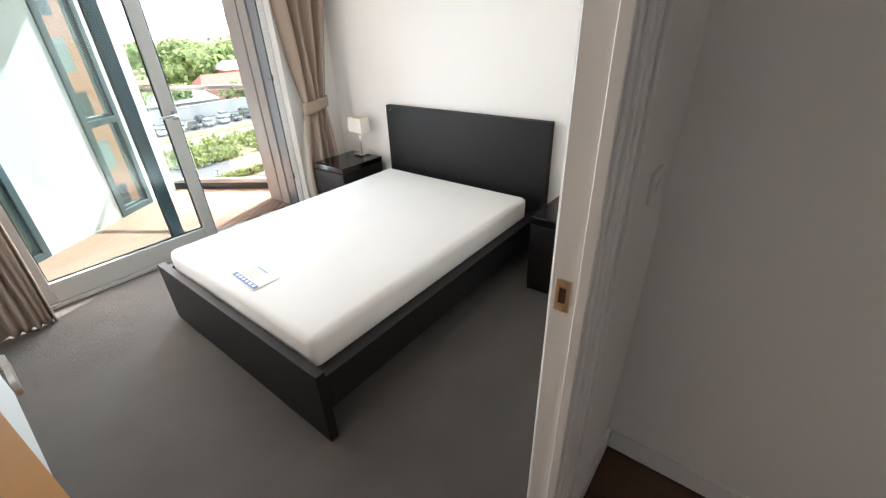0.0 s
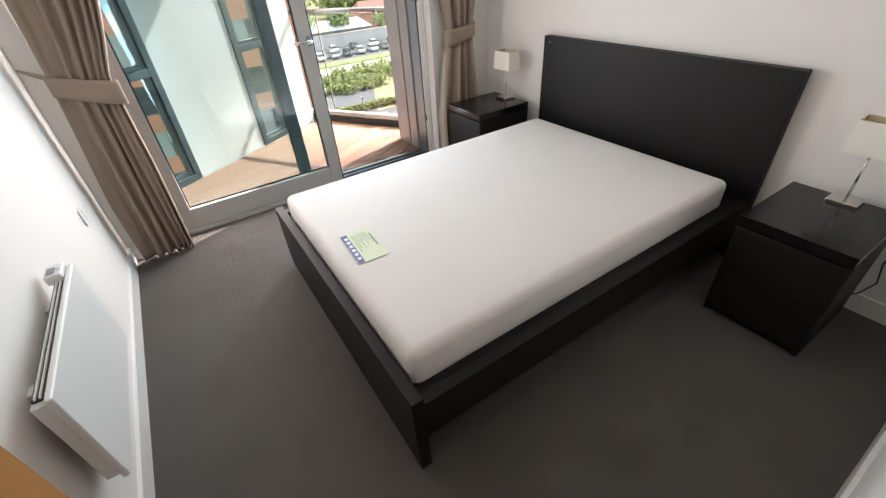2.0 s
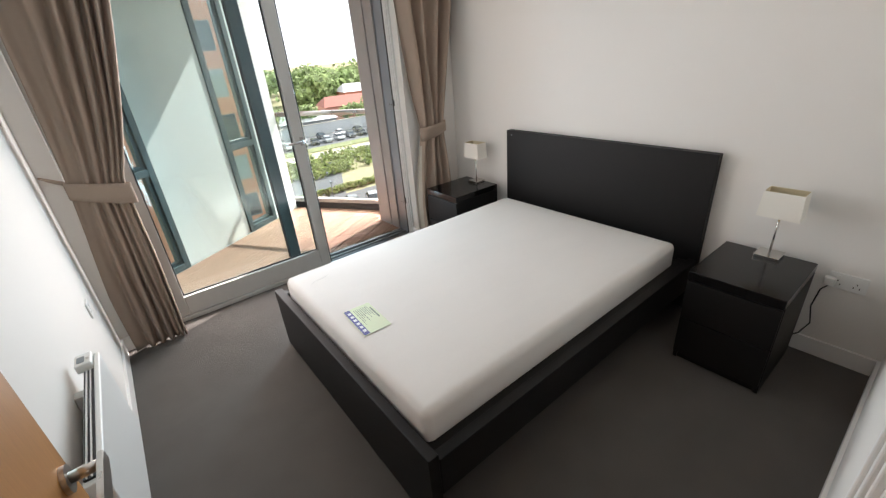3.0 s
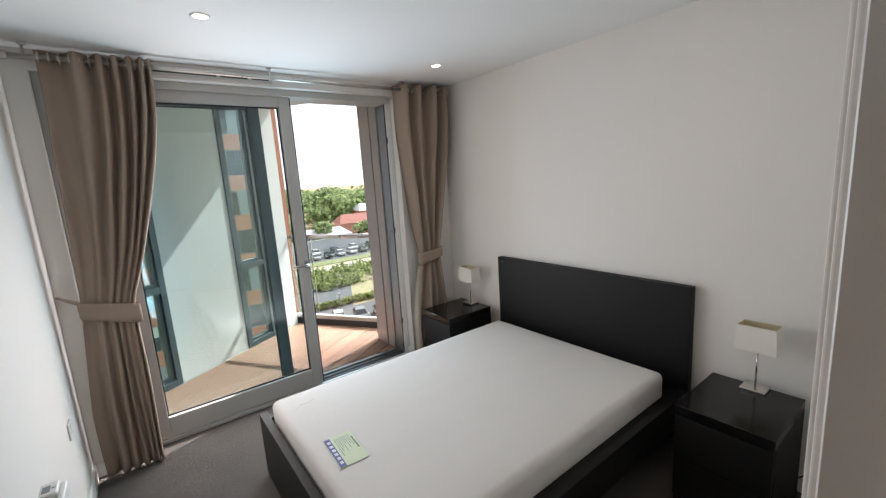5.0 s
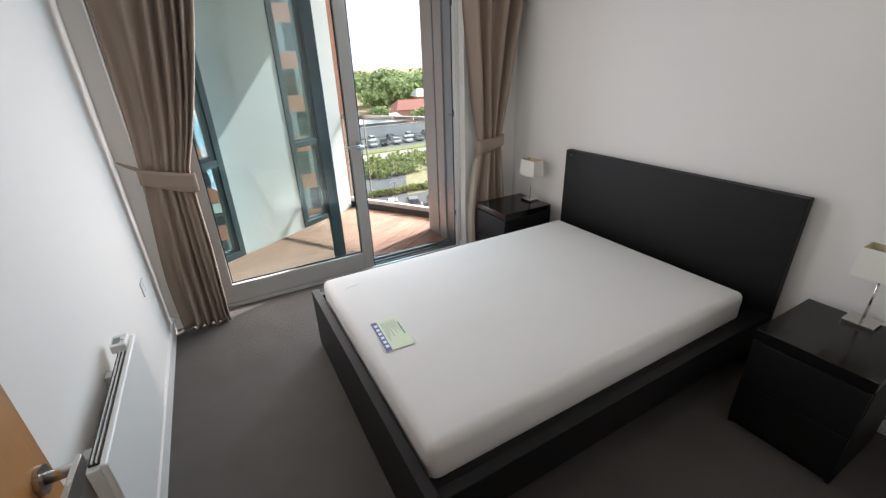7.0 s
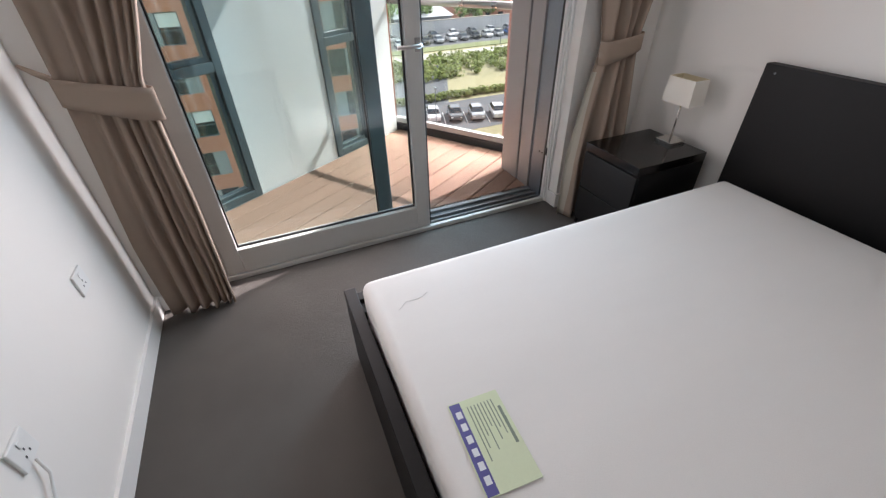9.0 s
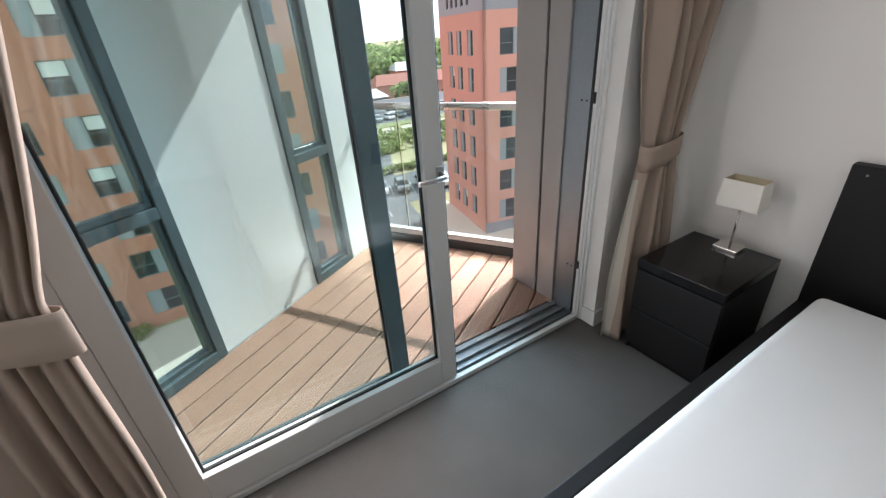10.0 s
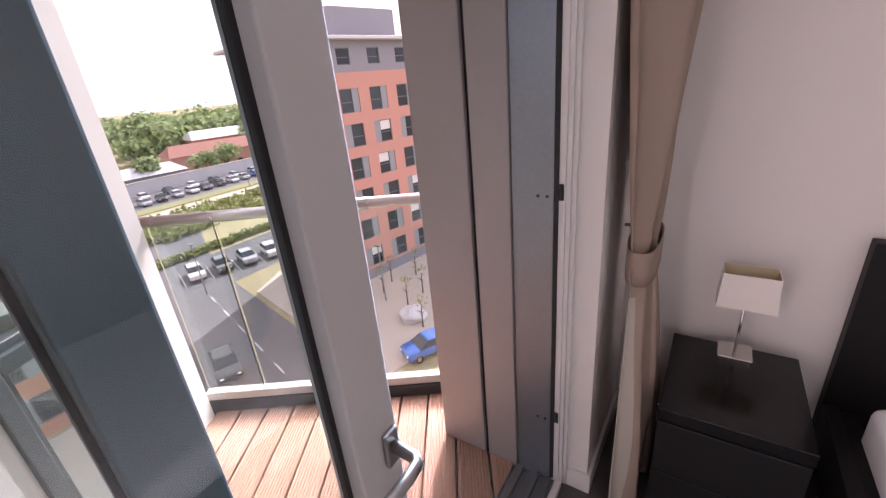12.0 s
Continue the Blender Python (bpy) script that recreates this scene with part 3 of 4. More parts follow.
# ---- bed ----
BX0, BX1, BY0, BY1 = 1.476, 3.592, 1.002, 2.565
bed = thing("bed_frame", "black-brown wooden double bed frame with a tall headboard", "bed")
part("headboard", box((3.538, BY0, 0.02), (BX1, BY1, 1.02), 0.003), M_BLACK, bed)
part("fixing_cap", tube([(3.5345, BY1 - 0.055, 0.985), (3.5385, BY1 - 0.055, 0.985)], 0.0045, 10), M_WINGREY, bed, "small steel fixing cap")
part("footboard", box((BX0, BY0, 0.012), (BX0 + 0.045, BY1, 0.405), 0.003), M_BLACK, bed)
for y in (BY0, BY1 - 0.045):
    part("side_rail", box((BX0 + 0.046, y, 0.19), (3.537, y + 0.045, 0.375), 0.003), M_BLACK, bed)
for y0, y1 in ((BY0 + 0.0455, BY0 + 0.105), (BY1 - 0.105, BY1 - 0.0455)):
    part("ledge", box((BX0 + 0.0465, y0, 0.325), (3.537, y1, 0.358), 0.002), M_BLACK, bed)
part("slat_base", box((BX0 + 0.0465, BY0 + 0.106, 0.24), (3.54, BY1 - 0.106, 0.285), 0.002), M_BLACK, bed)
for x in (BX0 + 0.9, BX0 + 1.6):
    part("leg", box((x, 1.75, 0.0), (x + 0.05, 1.80, 0.24), 0.003), M_BLACK, bed)
for y in (BY0 + 0.001, BY1 - 0.046):
    part("foot_pad", box((BX0 + 0.005, y + 0.005, 0.0), (BX0 + 0.04, y + 0.04, 0.0125)), M_DARKPLASTICFILL, bed)
    part("foot_pad", box((3.55, y + 0.005, 0.0), (3.585, y + 0.04, 0.0205)), M_DARKPLASTICFILL, bed)

MX0, MX1, MY0, MY1, MZ0, MZ1 = 1.532, 3.435, 1.090, 2.480, 0.286, 0.503
mattress = thing("mattress", "bare white foam mattress with a knitted cover", "mattress")
bm = bmesh.new()
NXM, NYM = 44, 34
add_box(bm, (MX0, MY0, MZ0), (MX1, MY1, MZ1), 0.038, 5)
for vert in bm.verts:
    if vert.co.z > MZ1 - 0.03:
        vert.co.z += 0.004 * noise.noise(vert.co * 2.5)
part("cover", bm, M_MATTRESS, mattress, "", True)
bm = bmesh.new()
vs = [[bm.verts.new((MX0 + 0.036 + (MX1 - MX0 - 0.072) * i / NXM, MY0 + 0.036 + (MY1 - MY0 - 0.072) * j / NYM, MZ1 + 0.0022 + 0.0022 * noise.noise(Vector((i * 0.21, j * 0.21, 3))) * min(1, min(i, NXM - i, j, NYM - j) / 3))) for j in range(NYM + 1)] for i in range(NXM + 1)]
for i in range(NXM):
    for j in range(NYM):
        bm.faces.new((vs[i][j], vs[i + 1][j], vs[i + 1][j + 1], vs[i][j + 1]))
for i, j in [(i, j) for i in range(NXM + 1) for j in range(NYM + 1) if i in (0, NXM) or j in (0, NYM)]:
    vs[i][j].co.z = MZ1 - 0.001
part("top_knit", bm, M_MATTRESS, mattress, "", True)
label = thing("mattress_label", "pale green paper label with blue print on the mattress", "label")
LZ = MZ1 + 0.0052
M_LAB = Matrix.Translation((1.680, 1.752, LZ)) @ Matrix.Rotation(radians(-3), 4, "Z")
part("paper", box((-0.070, -0.122, 0), (0.070, 0.122, 0.0012), 0, 2, M_LAB), M_LABEL, label)
part("blue_band", box((-0.067, -0.119, 0.0013), (-0.038, 0.119, 0.0018), 0, 2, M_LAB), M_LABELBLUE, label, "dark blue printed band")
for k in range(6):
    y = 0.085 - 0.034 * k
    part("print_mark", box((-0.058, y - 0.010, 0.0019), (-0.043, y + 0.010, 0.0022), 0, 2, M_LAB), M_LABELWHITE, label)
for k in range(8):
    x = -0.024 + 0.0095 * k
    ln = (0.15, 0.12, 0.09, 0.13, 0.07, 0.11, 0.08, 0.10)[k]
    part("print_line", box((x, 0.10 - ln, 0.0013), (x + 0.0028, 0.10, 0.0016), 0, 2, M_LAB), M_LABELINK, label)
part("print_title", box((0.052, -0.03, 0.0013), (0.060, 0.075, 0.0017), 0, 2, M_LAB), M_LABELINK, label)

# thin curved line, greyer than the knit, laid on the mattress top
part("grey_line", tube([(1.615, 2.27, MZ1 + 0.0034), (1.65, 2.30, MZ1 + 0.0036), (1.70, 2.295, MZ1 + 0.0036), (1.735, 2.315, MZ1 + 0.0034)], 0.0007, 6), M_MATLINE, mattress, "faint grey curved line")

# ---- bedside chests and lamps ----
def bedside(m, label_text):
    t = thing("bedside_chest", label_text, "nightstand", "bedside chests", m=m)
    w, d, h = 0.405, 0.480, 0.550
    part("top", box((0, 0, h - 0.048), (d, w, h), 0.003), M_BLACKTOP, t, "polished black top")
    for y0 in (0, w - 0.02):
        part("side_panel", box((0.018, y0, 0.0), (d, y0 + 0.02, h - 0.0485), 0.002), M_BLACK, t)
    part("back_panel", box((d - 0.012, 0.0205, 0.01), (d - 0.001, w - 0.0205, h - 0.049)), M_BLACK, t)
    part("plinth", box((0.03, 0.0205, 0.0), (0.045, w - 0.0205, 0.055)), M_BLACK, t)
    zs = ((0.050, 0.268), (0.274, 0.494))
    for z0, z1 in zs:
        part("drawer", box((0.0, 0.003, z0), (0.019, w - 0.003, z1), 0.003), M_BLACK, t)
        part("drawer_box", box((0.0192, 0.03, z0 + 0.03), (d - 0.03, w - 0.03, z1 - 0.02)), M_BLACK, t)
    return t


bedside(pose(3.050, 0.466, 0), "black-brown two-drawer bedside chest near the doorway")
bedside(pose(3.042, 2.668, 0), "black-brown two-drawer bedside chest beside the balcony curtain")


def table_lamp(m, text):
    t = thing("table_lamp", text, "lamp", "bedside lamps", m=m)
    part("base", box((-0.055, -0.055, 0), (0.055, 0.055, 0.018), 0.003), M_CHROME, t, "square chrome base")
    part("stem", tube([(0, 0, 0.018), (0, 0, 0.245)], 0.005, 12), M_CHROME, t, "slim chrome stem", True)
    part("collar", tube([(0, 0, 0.225), (0, 0, 0.262)], 0.013, 12), M_CHROME, t)
    part("lamp_holder", tube([(0, 0, 0.262), (0, 0, 0.31)], 0.015, 12), M_PLASTIC, t)
    bm = bmesh.new()
    z0, z1, a, b, th = 0.222, 0.352, 0.052, 0.084, 0.002
    rows = [[bm.verts.new((sx * (a * k - o), sy * (b * k - o), z)) for sx, sy in ((-1, -1), (1, -1), (1, 1), (-1, 1))] for z, k, o in ((z0, 1.06, 0), (z1, 0.97, 0), (z1, 0.97, th), (z0, 1.06, th))]
    for r in range(4):
        for c in range(4):
            f = bm.faces.new((rows[r][c], rows[r][(c + 1) % 4], rows[(r + 1) % 4][(c + 1) % 4], rows[(r + 1) % 4][c]))
            f.material_index = 1 if r == 2 else 0
    part("shade", bm, [M_SHADE, M_SHADEIN], t, "cream cloth rectangular shade")
    part("shade_spider", box((-0.05, -0.002, 0.30), (0.05, 0.002, 0.303)), M_CHROME, t)
    return t


table_lamp(pose(3.474, 0.657, 0.550), "small chrome table lamp with cream shade on the bedside chest")
table_lamp(pose(3.460, 2.866, 0.550), "small chrome table lamp with cream shade by the curtain")


# ---- curtains ----
def curtain(name, text, x_top, x_tie, x_bot, z_top, z_tie, z_bot, y_top, y_tie, y_bot, folds, hook, phase=0.0, bunch=1.0, deep=1.0, slope=0.07, turned=False):
    """A pleated curtain, gathered at the tie-back. x_*: the two side edges at the top, the tie and the hem."""
    t = thing(name, text, "curtain", "eyelet curtains")
    bm = bmesh.new()
    cols, rws = folds * 10, 60
    grid = []
    for r in range(rws + 1):
        f = r / rws
        z = z_top + (z_bot - z_top) * f
        if z > z_tie:
            k = (z_top - z) / (z_top - z_tie)
            ke = k ** 2.8
            xa, xb = x_top[0] + (x_tie[0] - x_top[0]) * ke, x_top[1] + (x_tie[1] - x_top[1]) * k ** 1.7
            yc, amp = y_top + (y_tie - y_top) * ke, 0.044 * (1 - ke) + 0.016 * ke
        else:
            k = (z_tie - z) / (z_tie - z_bot)
            ke = min(1.0, k * 1.6) ** 0.8
            xa, xb = x_tie[0] + (x_bot[0] - x_tie[0]) * ke, x_tie[1] + (x_bot[1] - x_tie[1]) * ke
            yc, amp = y_tie + (y_bot - y_tie) * ke, 0.015 + 0.013 * ke
        amp *= deep
        row = []
        for c in range(cols + 1):
            q = c / cols
            w = math.sin(2 * math.pi * folds * q ** bunch + phase + 0.35 * math.sin(3.1 * z + 5 * q))
            w = math.copysign(abs(w) ** 0.75, w)
            row.append(bm.verts.new((xa + (xb - xa) * q + 0.014 * noise.noise(Vector((q * 5, z * 1.6, 1.7 + phase))), yc + amp * w * (0.75 + 0.9 * noise.noise(Vector((q * 7, z * 0.7, 4 + phase)))), z)))
        grid.append(row)
    for a, b in zip(grid, grid[1:]):
        for c in range(cols):
            f = bm.faces.new((a[c], a[c + 1], b[c + 1], b[c]))
            if turned and c < 3 and a[c].co.z < z_tie - 0.10:
                f.material_index = 1
    drape = part("drape", bm, [M_CURTAIN, M_LINING], t, "", True)
    sol = drape.modifiers.new("thickness", "SOLIDIFY")
    sol.thickness, sol.offset, sol.material_offset = 0.003, 0, 0
    # tie-back band
    bm = bmesh.new()
    n = 40
    xa, xb = x_tie
    cx, hw = (xa + xb) / 2, (xb - xa) / 2 + 0.010
    rings = []
    for i in range(n):
        a = 2 * math.pi * i / n
        x, y = cx + hw * math.cos(a), y_tie + 0.024 * deep * math.copysign(abs(math.sin(a)) ** 0.6, math.sin(a))
        away = abs(x - hook[0]) / 0.3
        low = 0.030 + 0.036 * min(1.0, away)
        rings.append([bm.verts.new((x, y, z_tie + dz - slope * away)) for dz in (-low, -0.02, 0.03, 0.055)])
    for i in range(n):
        for k in range(3):
            bm.faces.new((rings[i][k], rings[(i + 1) % n][k], rings[(i + 1) % n][k + 1], rings[i][k + 1]))
    band = part("tie_back", bm, M_CURTAIN, t, "matching cloth tie-back", True)
    sol = band.modifiers.new("thickness", "SOLIDIFY")
    sol.thickness, sol.offset = 0.004, 1
    near = Vector((cx + math.copysign(hw, hook[0] - cx), y_tie, z_tie + 0.03))
    part("tie_loop", tube([near, (near + Vector(hook)) / 2 + Vector((0, -0.004, 0)), hook], [0.012, 0.010, 0.006], 10), M_CURTAIN, t, "", True)
    return t


ROD_Z, ROD_Y = 2.505, 3.185
curtain("curtain", "taupe eyelet curtain tied back beside the panel heater wall", (0.77, 1.29), (0.735, 1.00), (0.685, 0.985), 2.545, 1.12, 0.012, ROD_Y, 3.19, 3.205, 6, (XL + 0.012, 3.27, 1.185), 0.0, 1.9, 1.15)
curtain("curtain", "taupe eyelet curtain tied back behind the bedside chest", (3.02, 3.55), (3.140, 3.380), (3.000, 3.385), 2.545, 1.03, 0.012, 3.185, 3.190, 3.148, 4, (3.40, YW - 0.008, 1.05), 1.0, 1.0, 1.95, 0.035, True)
rod = thing("curtain_rod", "brushed steel curtain rod with ball ends", "curtain rod")
part("pole", tube([(0.665, ROD_Y, ROD_Z), (3.565, ROD_Y, ROD_Z)], 0.014, 14), M_STEEL, rod, "", True)
for x in (0.655, 3.572):
    bm = bmesh.new()
    bmesh.ops.create_uvsphere(bm, u_segments=14, v_segments=10, radius=0.024, matrix=Matrix.Translation((x, ROD_Y, ROD_Z)))
    part("finial", bm, M_STEEL, rod, "", True)
for x in (0.735, 1.98, 3.07):
    b = part("bracket", tube([(x, ROD_Y, ROD_Z), (x, ROD_Y, ZC - 0.006)], 0.007, 10), M_STEEL, rod)
    part("bracket_plate", tube([(x, ROD_Y, ZC - 0.008), (x, ROD_Y, ZC - 0.0005)], 0.018, 14), M_STEEL, b)
for x0, n in ((0.79, 6), (3.09, 6)):
    for k in range(n * 2):
        x = x0 + 0.46 * k / (2 * n - 1)
        bm = bmesh.new()
        rr = [[bm.verts.new((x + dx, ROD_Y + r * math.cos(2 * math.pi * j / 14), ROD_Z + r * math.sin(2 * math.pi * j / 14))) for j in range(14)] for dx, r in ((-0.003, 0.019), (0.003, 0.019), (0.003, 0.028), (-0.003, 0.028))]
        for a in range(4):
            for j in range(14):
                bm.faces.new((rr[a][j], rr[a][(j + 1) % 14], rr[(a + 1) % 4][(j + 1) % 14], rr[(a + 1) % 4][j]))
        part("eyelet", bm, M_STEEL, rod, "steel eyelet ring")

# ---- heater, sockets, pipe ----
heater = thing("panel_heater", "white wall-mounted electric panel heater with top grille", "heater")
HY0, HY1, HZ0, HZ1 = 1.320, 1.985, 0.362, 0.735
part("body", box((XL + 0.040, HY0 + 0.012, HZ0 + 0.01), (XL + 0.0755, HY1 - 0.012, HZ1 - 0.02), 0.004), M_PLASTIC, heater)
part("front_panel", box((XL + 0.076, HY0, HZ0), (XL + 0.094, HY1, HZ1), 0.006, 3), M_PLASTIC, heater, "smooth white front panel")
for y in (HY0 + 0.12, HY1 - 0.16):
    part("wall_bracket", box((XL + 0.0005, y, HZ0 + 0.05), (XL + 0.0395, y + 0.04, HZ1 - 0.06), 0.002), M_PLASTIC, heater)
g = part("top_grille", box((XL + 0.045, HY0 + 0.03, HZ1 - 0.0195), (XL + 0.073, HY1 - 0.09, HZ1 - 0.012)), M_DARKPLASTICFILL, heater, "dark slotted top grille")
for x in (0.0535, 0.0645):
    part("grille_bar", box((XL + x - 0.0015, HY0 + 0.03, HZ1 - 0.0118), (XL + x + 0.0015, HY1 - 0.09, HZ1 - 0.006)), M_PLASTIC, g)
c = part("control_box", box((XL + 0.026, HY1 - 0.085, HZ1 - 0.0195), (XL + 0.0755, HY1 - 0.004, HZ1 + 0.016), 0.006, 3), M_PLASTIC, heater, "white control box")
part("display", box((XL + 0.034, HY1 - 0.07, HZ1 + 0.0162), (XL + 0.056, HY1 - 0.03, HZ1 + 0.0175)), M_WINGREY, c, "grey display")
part("dial", tube([(XL + 0.066, HY1 - 0.05, HZ1 + 0.016), (XL + 0.066, HY1 - 0.05, HZ1 + 0.022)], 0.006, 14), M_PLASTIC, c)


def socket(m, text, gang=2):
    """A wall socket plate in the local x (along the wall), z plane, facing -y."""
    t = thing("wall_socket", text, "socket", m=m)
    w = 0.146 if gang == 2 else 0.086
    part("plate", box((-w / 2, -0.009, -0.043), (w / 2, 0, 0.043), 0.003, 2), M_PLASTIC, t)
    for k in range(gang):
        cx = 0 if gang == 1 else (-0.036, 0.036)[k]
        part("rocker", box((cx - 0.008, -0.012, 0.012), (cx + 0.008, -0.0092, 0.032), 0.001, 1), M_PLASTIC, t)
        for dx, dz in ((0, 0.002), (-0.011, -0.016), (0.011, -0.016)):
            part("pin_hole", box((cx + dx - 0.0022, -0.0096, dz - 0.004), (cx + dx + 0.0022, -0.0091, dz + 0.004)), M_DARKPLASTICFILL, t)
    return t


socket(pose(XL, 2.83, 0.56, 0, 0, 90), "white single socket on the wall by the curtain", 1)
socket(pose(XL, 2.19, 0.52, 0, 0, 90), "white fused spur beside the panel heater", 1)
socket(pose(XR, 0.345, 0.46, 0, 0, -90), "white double socket on the wall beside the bedside chest")
cord = thing("lamp_cord", "thin black lamp cord hanging behind the bedside chest", "cord")
part("cable", tube([(XR - 0.02, 0.40, 0.44), (3.57, 0.43, 0.40), (3.555, 0.44, 0.30), (3.56, 0.42, 0.20), (3.56, 0.45, 0.12), (3.57, 0.50, 0.06)], 0.0035, 8), M_DARKPLASTICFILL, cord, "", True)
part("plug", box((XR - 0.045, 0.385, 0.435), (XR - 0.0125, 0.43, 0.48), 0.006), M_PLASTIC, cord, "white plug")
cord = thing("heater_cord", "thin white heater flex looping to the wall spur", "cord")
part("cable", tube([(XL + 0.010, 2.19, 0.474), (XL + 0.015, 2.18, 0.42), (XL + 0.016, 2.12, 0.36), (XL + 0.018, 2.04, 0.33), (XL + 0.03, 1.99, 0.34)], 0.004, 8), M_PLASTIC, cord, "", True)
switch = thing("light_switch", "white light switch on the hall wall by the door", "switch")
part("plate", box((1.945, YB - 0.010, 1.205), (2.030, YB, 1.290), 0.003), M_PLASTIC, switch)
part("rocker", box((1.977, YB - 0.014, 1.230), (1.998, YB - 0.0102, 1.265), 0.002), M_PLASTIC, switch)

# ---- downlights ----
def downlight(x, y):
    t = thing("downlight", "lit round recessed ceiling downlight with a white rim", "downlight", "ceiling downlights", m=pose(x, y, ZC))
    bm = bmesh.new()
    rr = [[bm.verts.new((r * math.cos(2 * math.pi * j / 28), r * math.sin(2 * math.pi * j / 28), z)) for j in range(28)] for r, z in ((0.045, -0.001), (0.043, -0.006), (0.034, -0.007), (0.031, -0.002))]
    for a in range(3):
        for j in range(28):
            bm.faces.new((rr[a][j], rr[a][(j + 1) % 28], rr[a + 1][(j + 1) % 28], rr[a + 1][j]))
    part("rim", bm, M_PLASTIC, t, "", True)
    part("lamp", tube([(0, 0, -0.004), (0, 0, -0.001)], 0.030, 24), M_LAMPGLOW, t, "warm glowing lamp")
    lamp = new("downlight_beam", bpy.data.lights.new("downlight_beam", "SPOT"))
    lamp.data.energy, lamp.data.spot_size, lamp.data.spot_blend, lamp.data.shadow_soft_size = 1.0, radians(110), 0.8, 0.03
    lamp.data.color = (1.0, 0.82, 0.6)
    lamp.matrix_world = look((x, y, ZC - 0.012), (x, y, 0))


M_LAMPGLOW = glow_material("downlight_glow", (1.0, 0.85, 0.65), 14.0)
for x, y in ((1.46, 2.40), (3.05, 2.645), (1.46, 0.95), (3.06, 0.95)):
    downlight(x, y)

# ---- the view outside ----
ZG = -17.0


def flat(poly, z=0.0):
    bm = bmesh.new()
    bm.faces.new([bm.verts.new((x, y, z)) for x, y in poly])
    return bm


struct("ground", flat([(-2500, -2500), (2500, -2500), (2500, 2500), (-2500, 2500)], ZG), M_ROUGH, "rough grassy ground reaching to the horizon", "ground")


def slab(name, poly, top, mat, text, cat):
    struct(name, prism(poly, ZG - 0.3, ZG + top), mat, text, cat)


slab("road", [(2, 8), (14, 8), (17.5, 22), (21, 38), (24, 52), (36, 80), (18, 80), (10, 52), (6, 30)], 0.02, M_ASPHALT, "dark grey asphalt access road below the balcony", "road")
slab("road_parking", [(10, 46), (36, 46), (38, 57.5), (10, 57.5)], 0.026, M_ASPHALT, "asphalt parking court with marked bays", "road")
slab("road_far", [(-40, 97.1), (140, 97.1), (140, 114), (-40, 114)], 0.03, M_ASPHALT, "far asphalt car park", "road")
slab("pavement", [(17.6, 20), (60, 14), (60, 32), (24.8, 33.0), (26.6, 43.2), (22.2, 41)], 0.12, M_PAVING, "pale paved forecourt beside the brick building", "pavement")
slab("pavement_lawn", [(-30, 24), (6, 24), (6.5, 35.4), (-30, 35.4)], 0.10, M_PAVING, "pale paved path below the brick facade", "pavement")
slab("lawn", [(-30, 10), (1.5, 10), (3.6, 27.0), (-30, 34.0)], 0.16, M_GRASS, "bright green mown lawn beside the path", "lawn")
slab("lawn_verge", [(0, 92.5), (140, 92.5), (140, 97), (0, 97)], 0.14, M_VERGE, "green verge along the far car park", "lawn")


slab("pavement_path", [(0, 85.5), (140, 85.5), (140, 90.5), (0, 90.5)], 0.1, M_PAVING, "pale concrete path across the rough ground", "pavement")


def facade_wall(w, zs, cols, win_w, win_h, top, thick=0.3):
    """Brickwork with a real opening for each window, in a plane facing -y, from x = 0 to w."""
    holes = [(c, c + win_w, z, z + win_h) for c in cols for z in zs]
    return wall_with_holes("y", 0.0, thick, 0.0, w, 0.0, top, holes)


def far_window(w, h, panel, mirror=False):
    """Meshes of a recessed window: frame with a glazing bar, side panel, panes."""
    fr = bmesh.new()
    t = 0.07
    s = panel * w
    x0, x1 = (0, w - s) if mirror else (s, w)
    for lo, hi in (((x0, 0.10, 0), (x0 + t, 0.2, h)), ((x1 - t, 0.10, 0), (x1, 0.2, h)), ((x0 + t, 0.10, 0), (x1 - t, 0.2, t)), ((x0 + t, 0.10, h - t), (x1 - t, 0.2, h)), ((x0 + t, 0.11, h * 0.42), (x1 - t, 0.19, h * 0.42 + t))):
        add_box(fr, lo, hi)
    frame_mesh = mesh_of(fr, M_FRAMEOUT, "window")
    pm = mesh_of(box((x1 + 0.0 if mirror else 0.0, 0.07, 0), (w if mirror else s, 0.2, h)), M_WINGREY, "side_panel") if panel else None
    gl = mesh_of(box((x0 + t, 0.15, t), (x1 - t, 0.17, h - t)), M_PANE, "pane")
    bl = mesh_of(box((x0 + t, 0.14, h * 0.55), (x1 - t, 0.148, h - t)), M_CURTAINFAR, "blind")
    return frame_mesh, pm, gl, bl


def put_windows(parent, m, cols, zs, meshes, rng):
    fm, pm, gl, bl = meshes
    for c in cols:
        for z in zs:
            w = part("window", fm, None, parent, "slate framed window", m=m @ Matrix.Translation((c, 0, z)))
            part("pane", gl, None, w)
            if pm:
                part("side_panel", pm, None, w)
            if rng.random() < 0.3:
                part("blind", bl, None, w)


rng = random.Random(5)
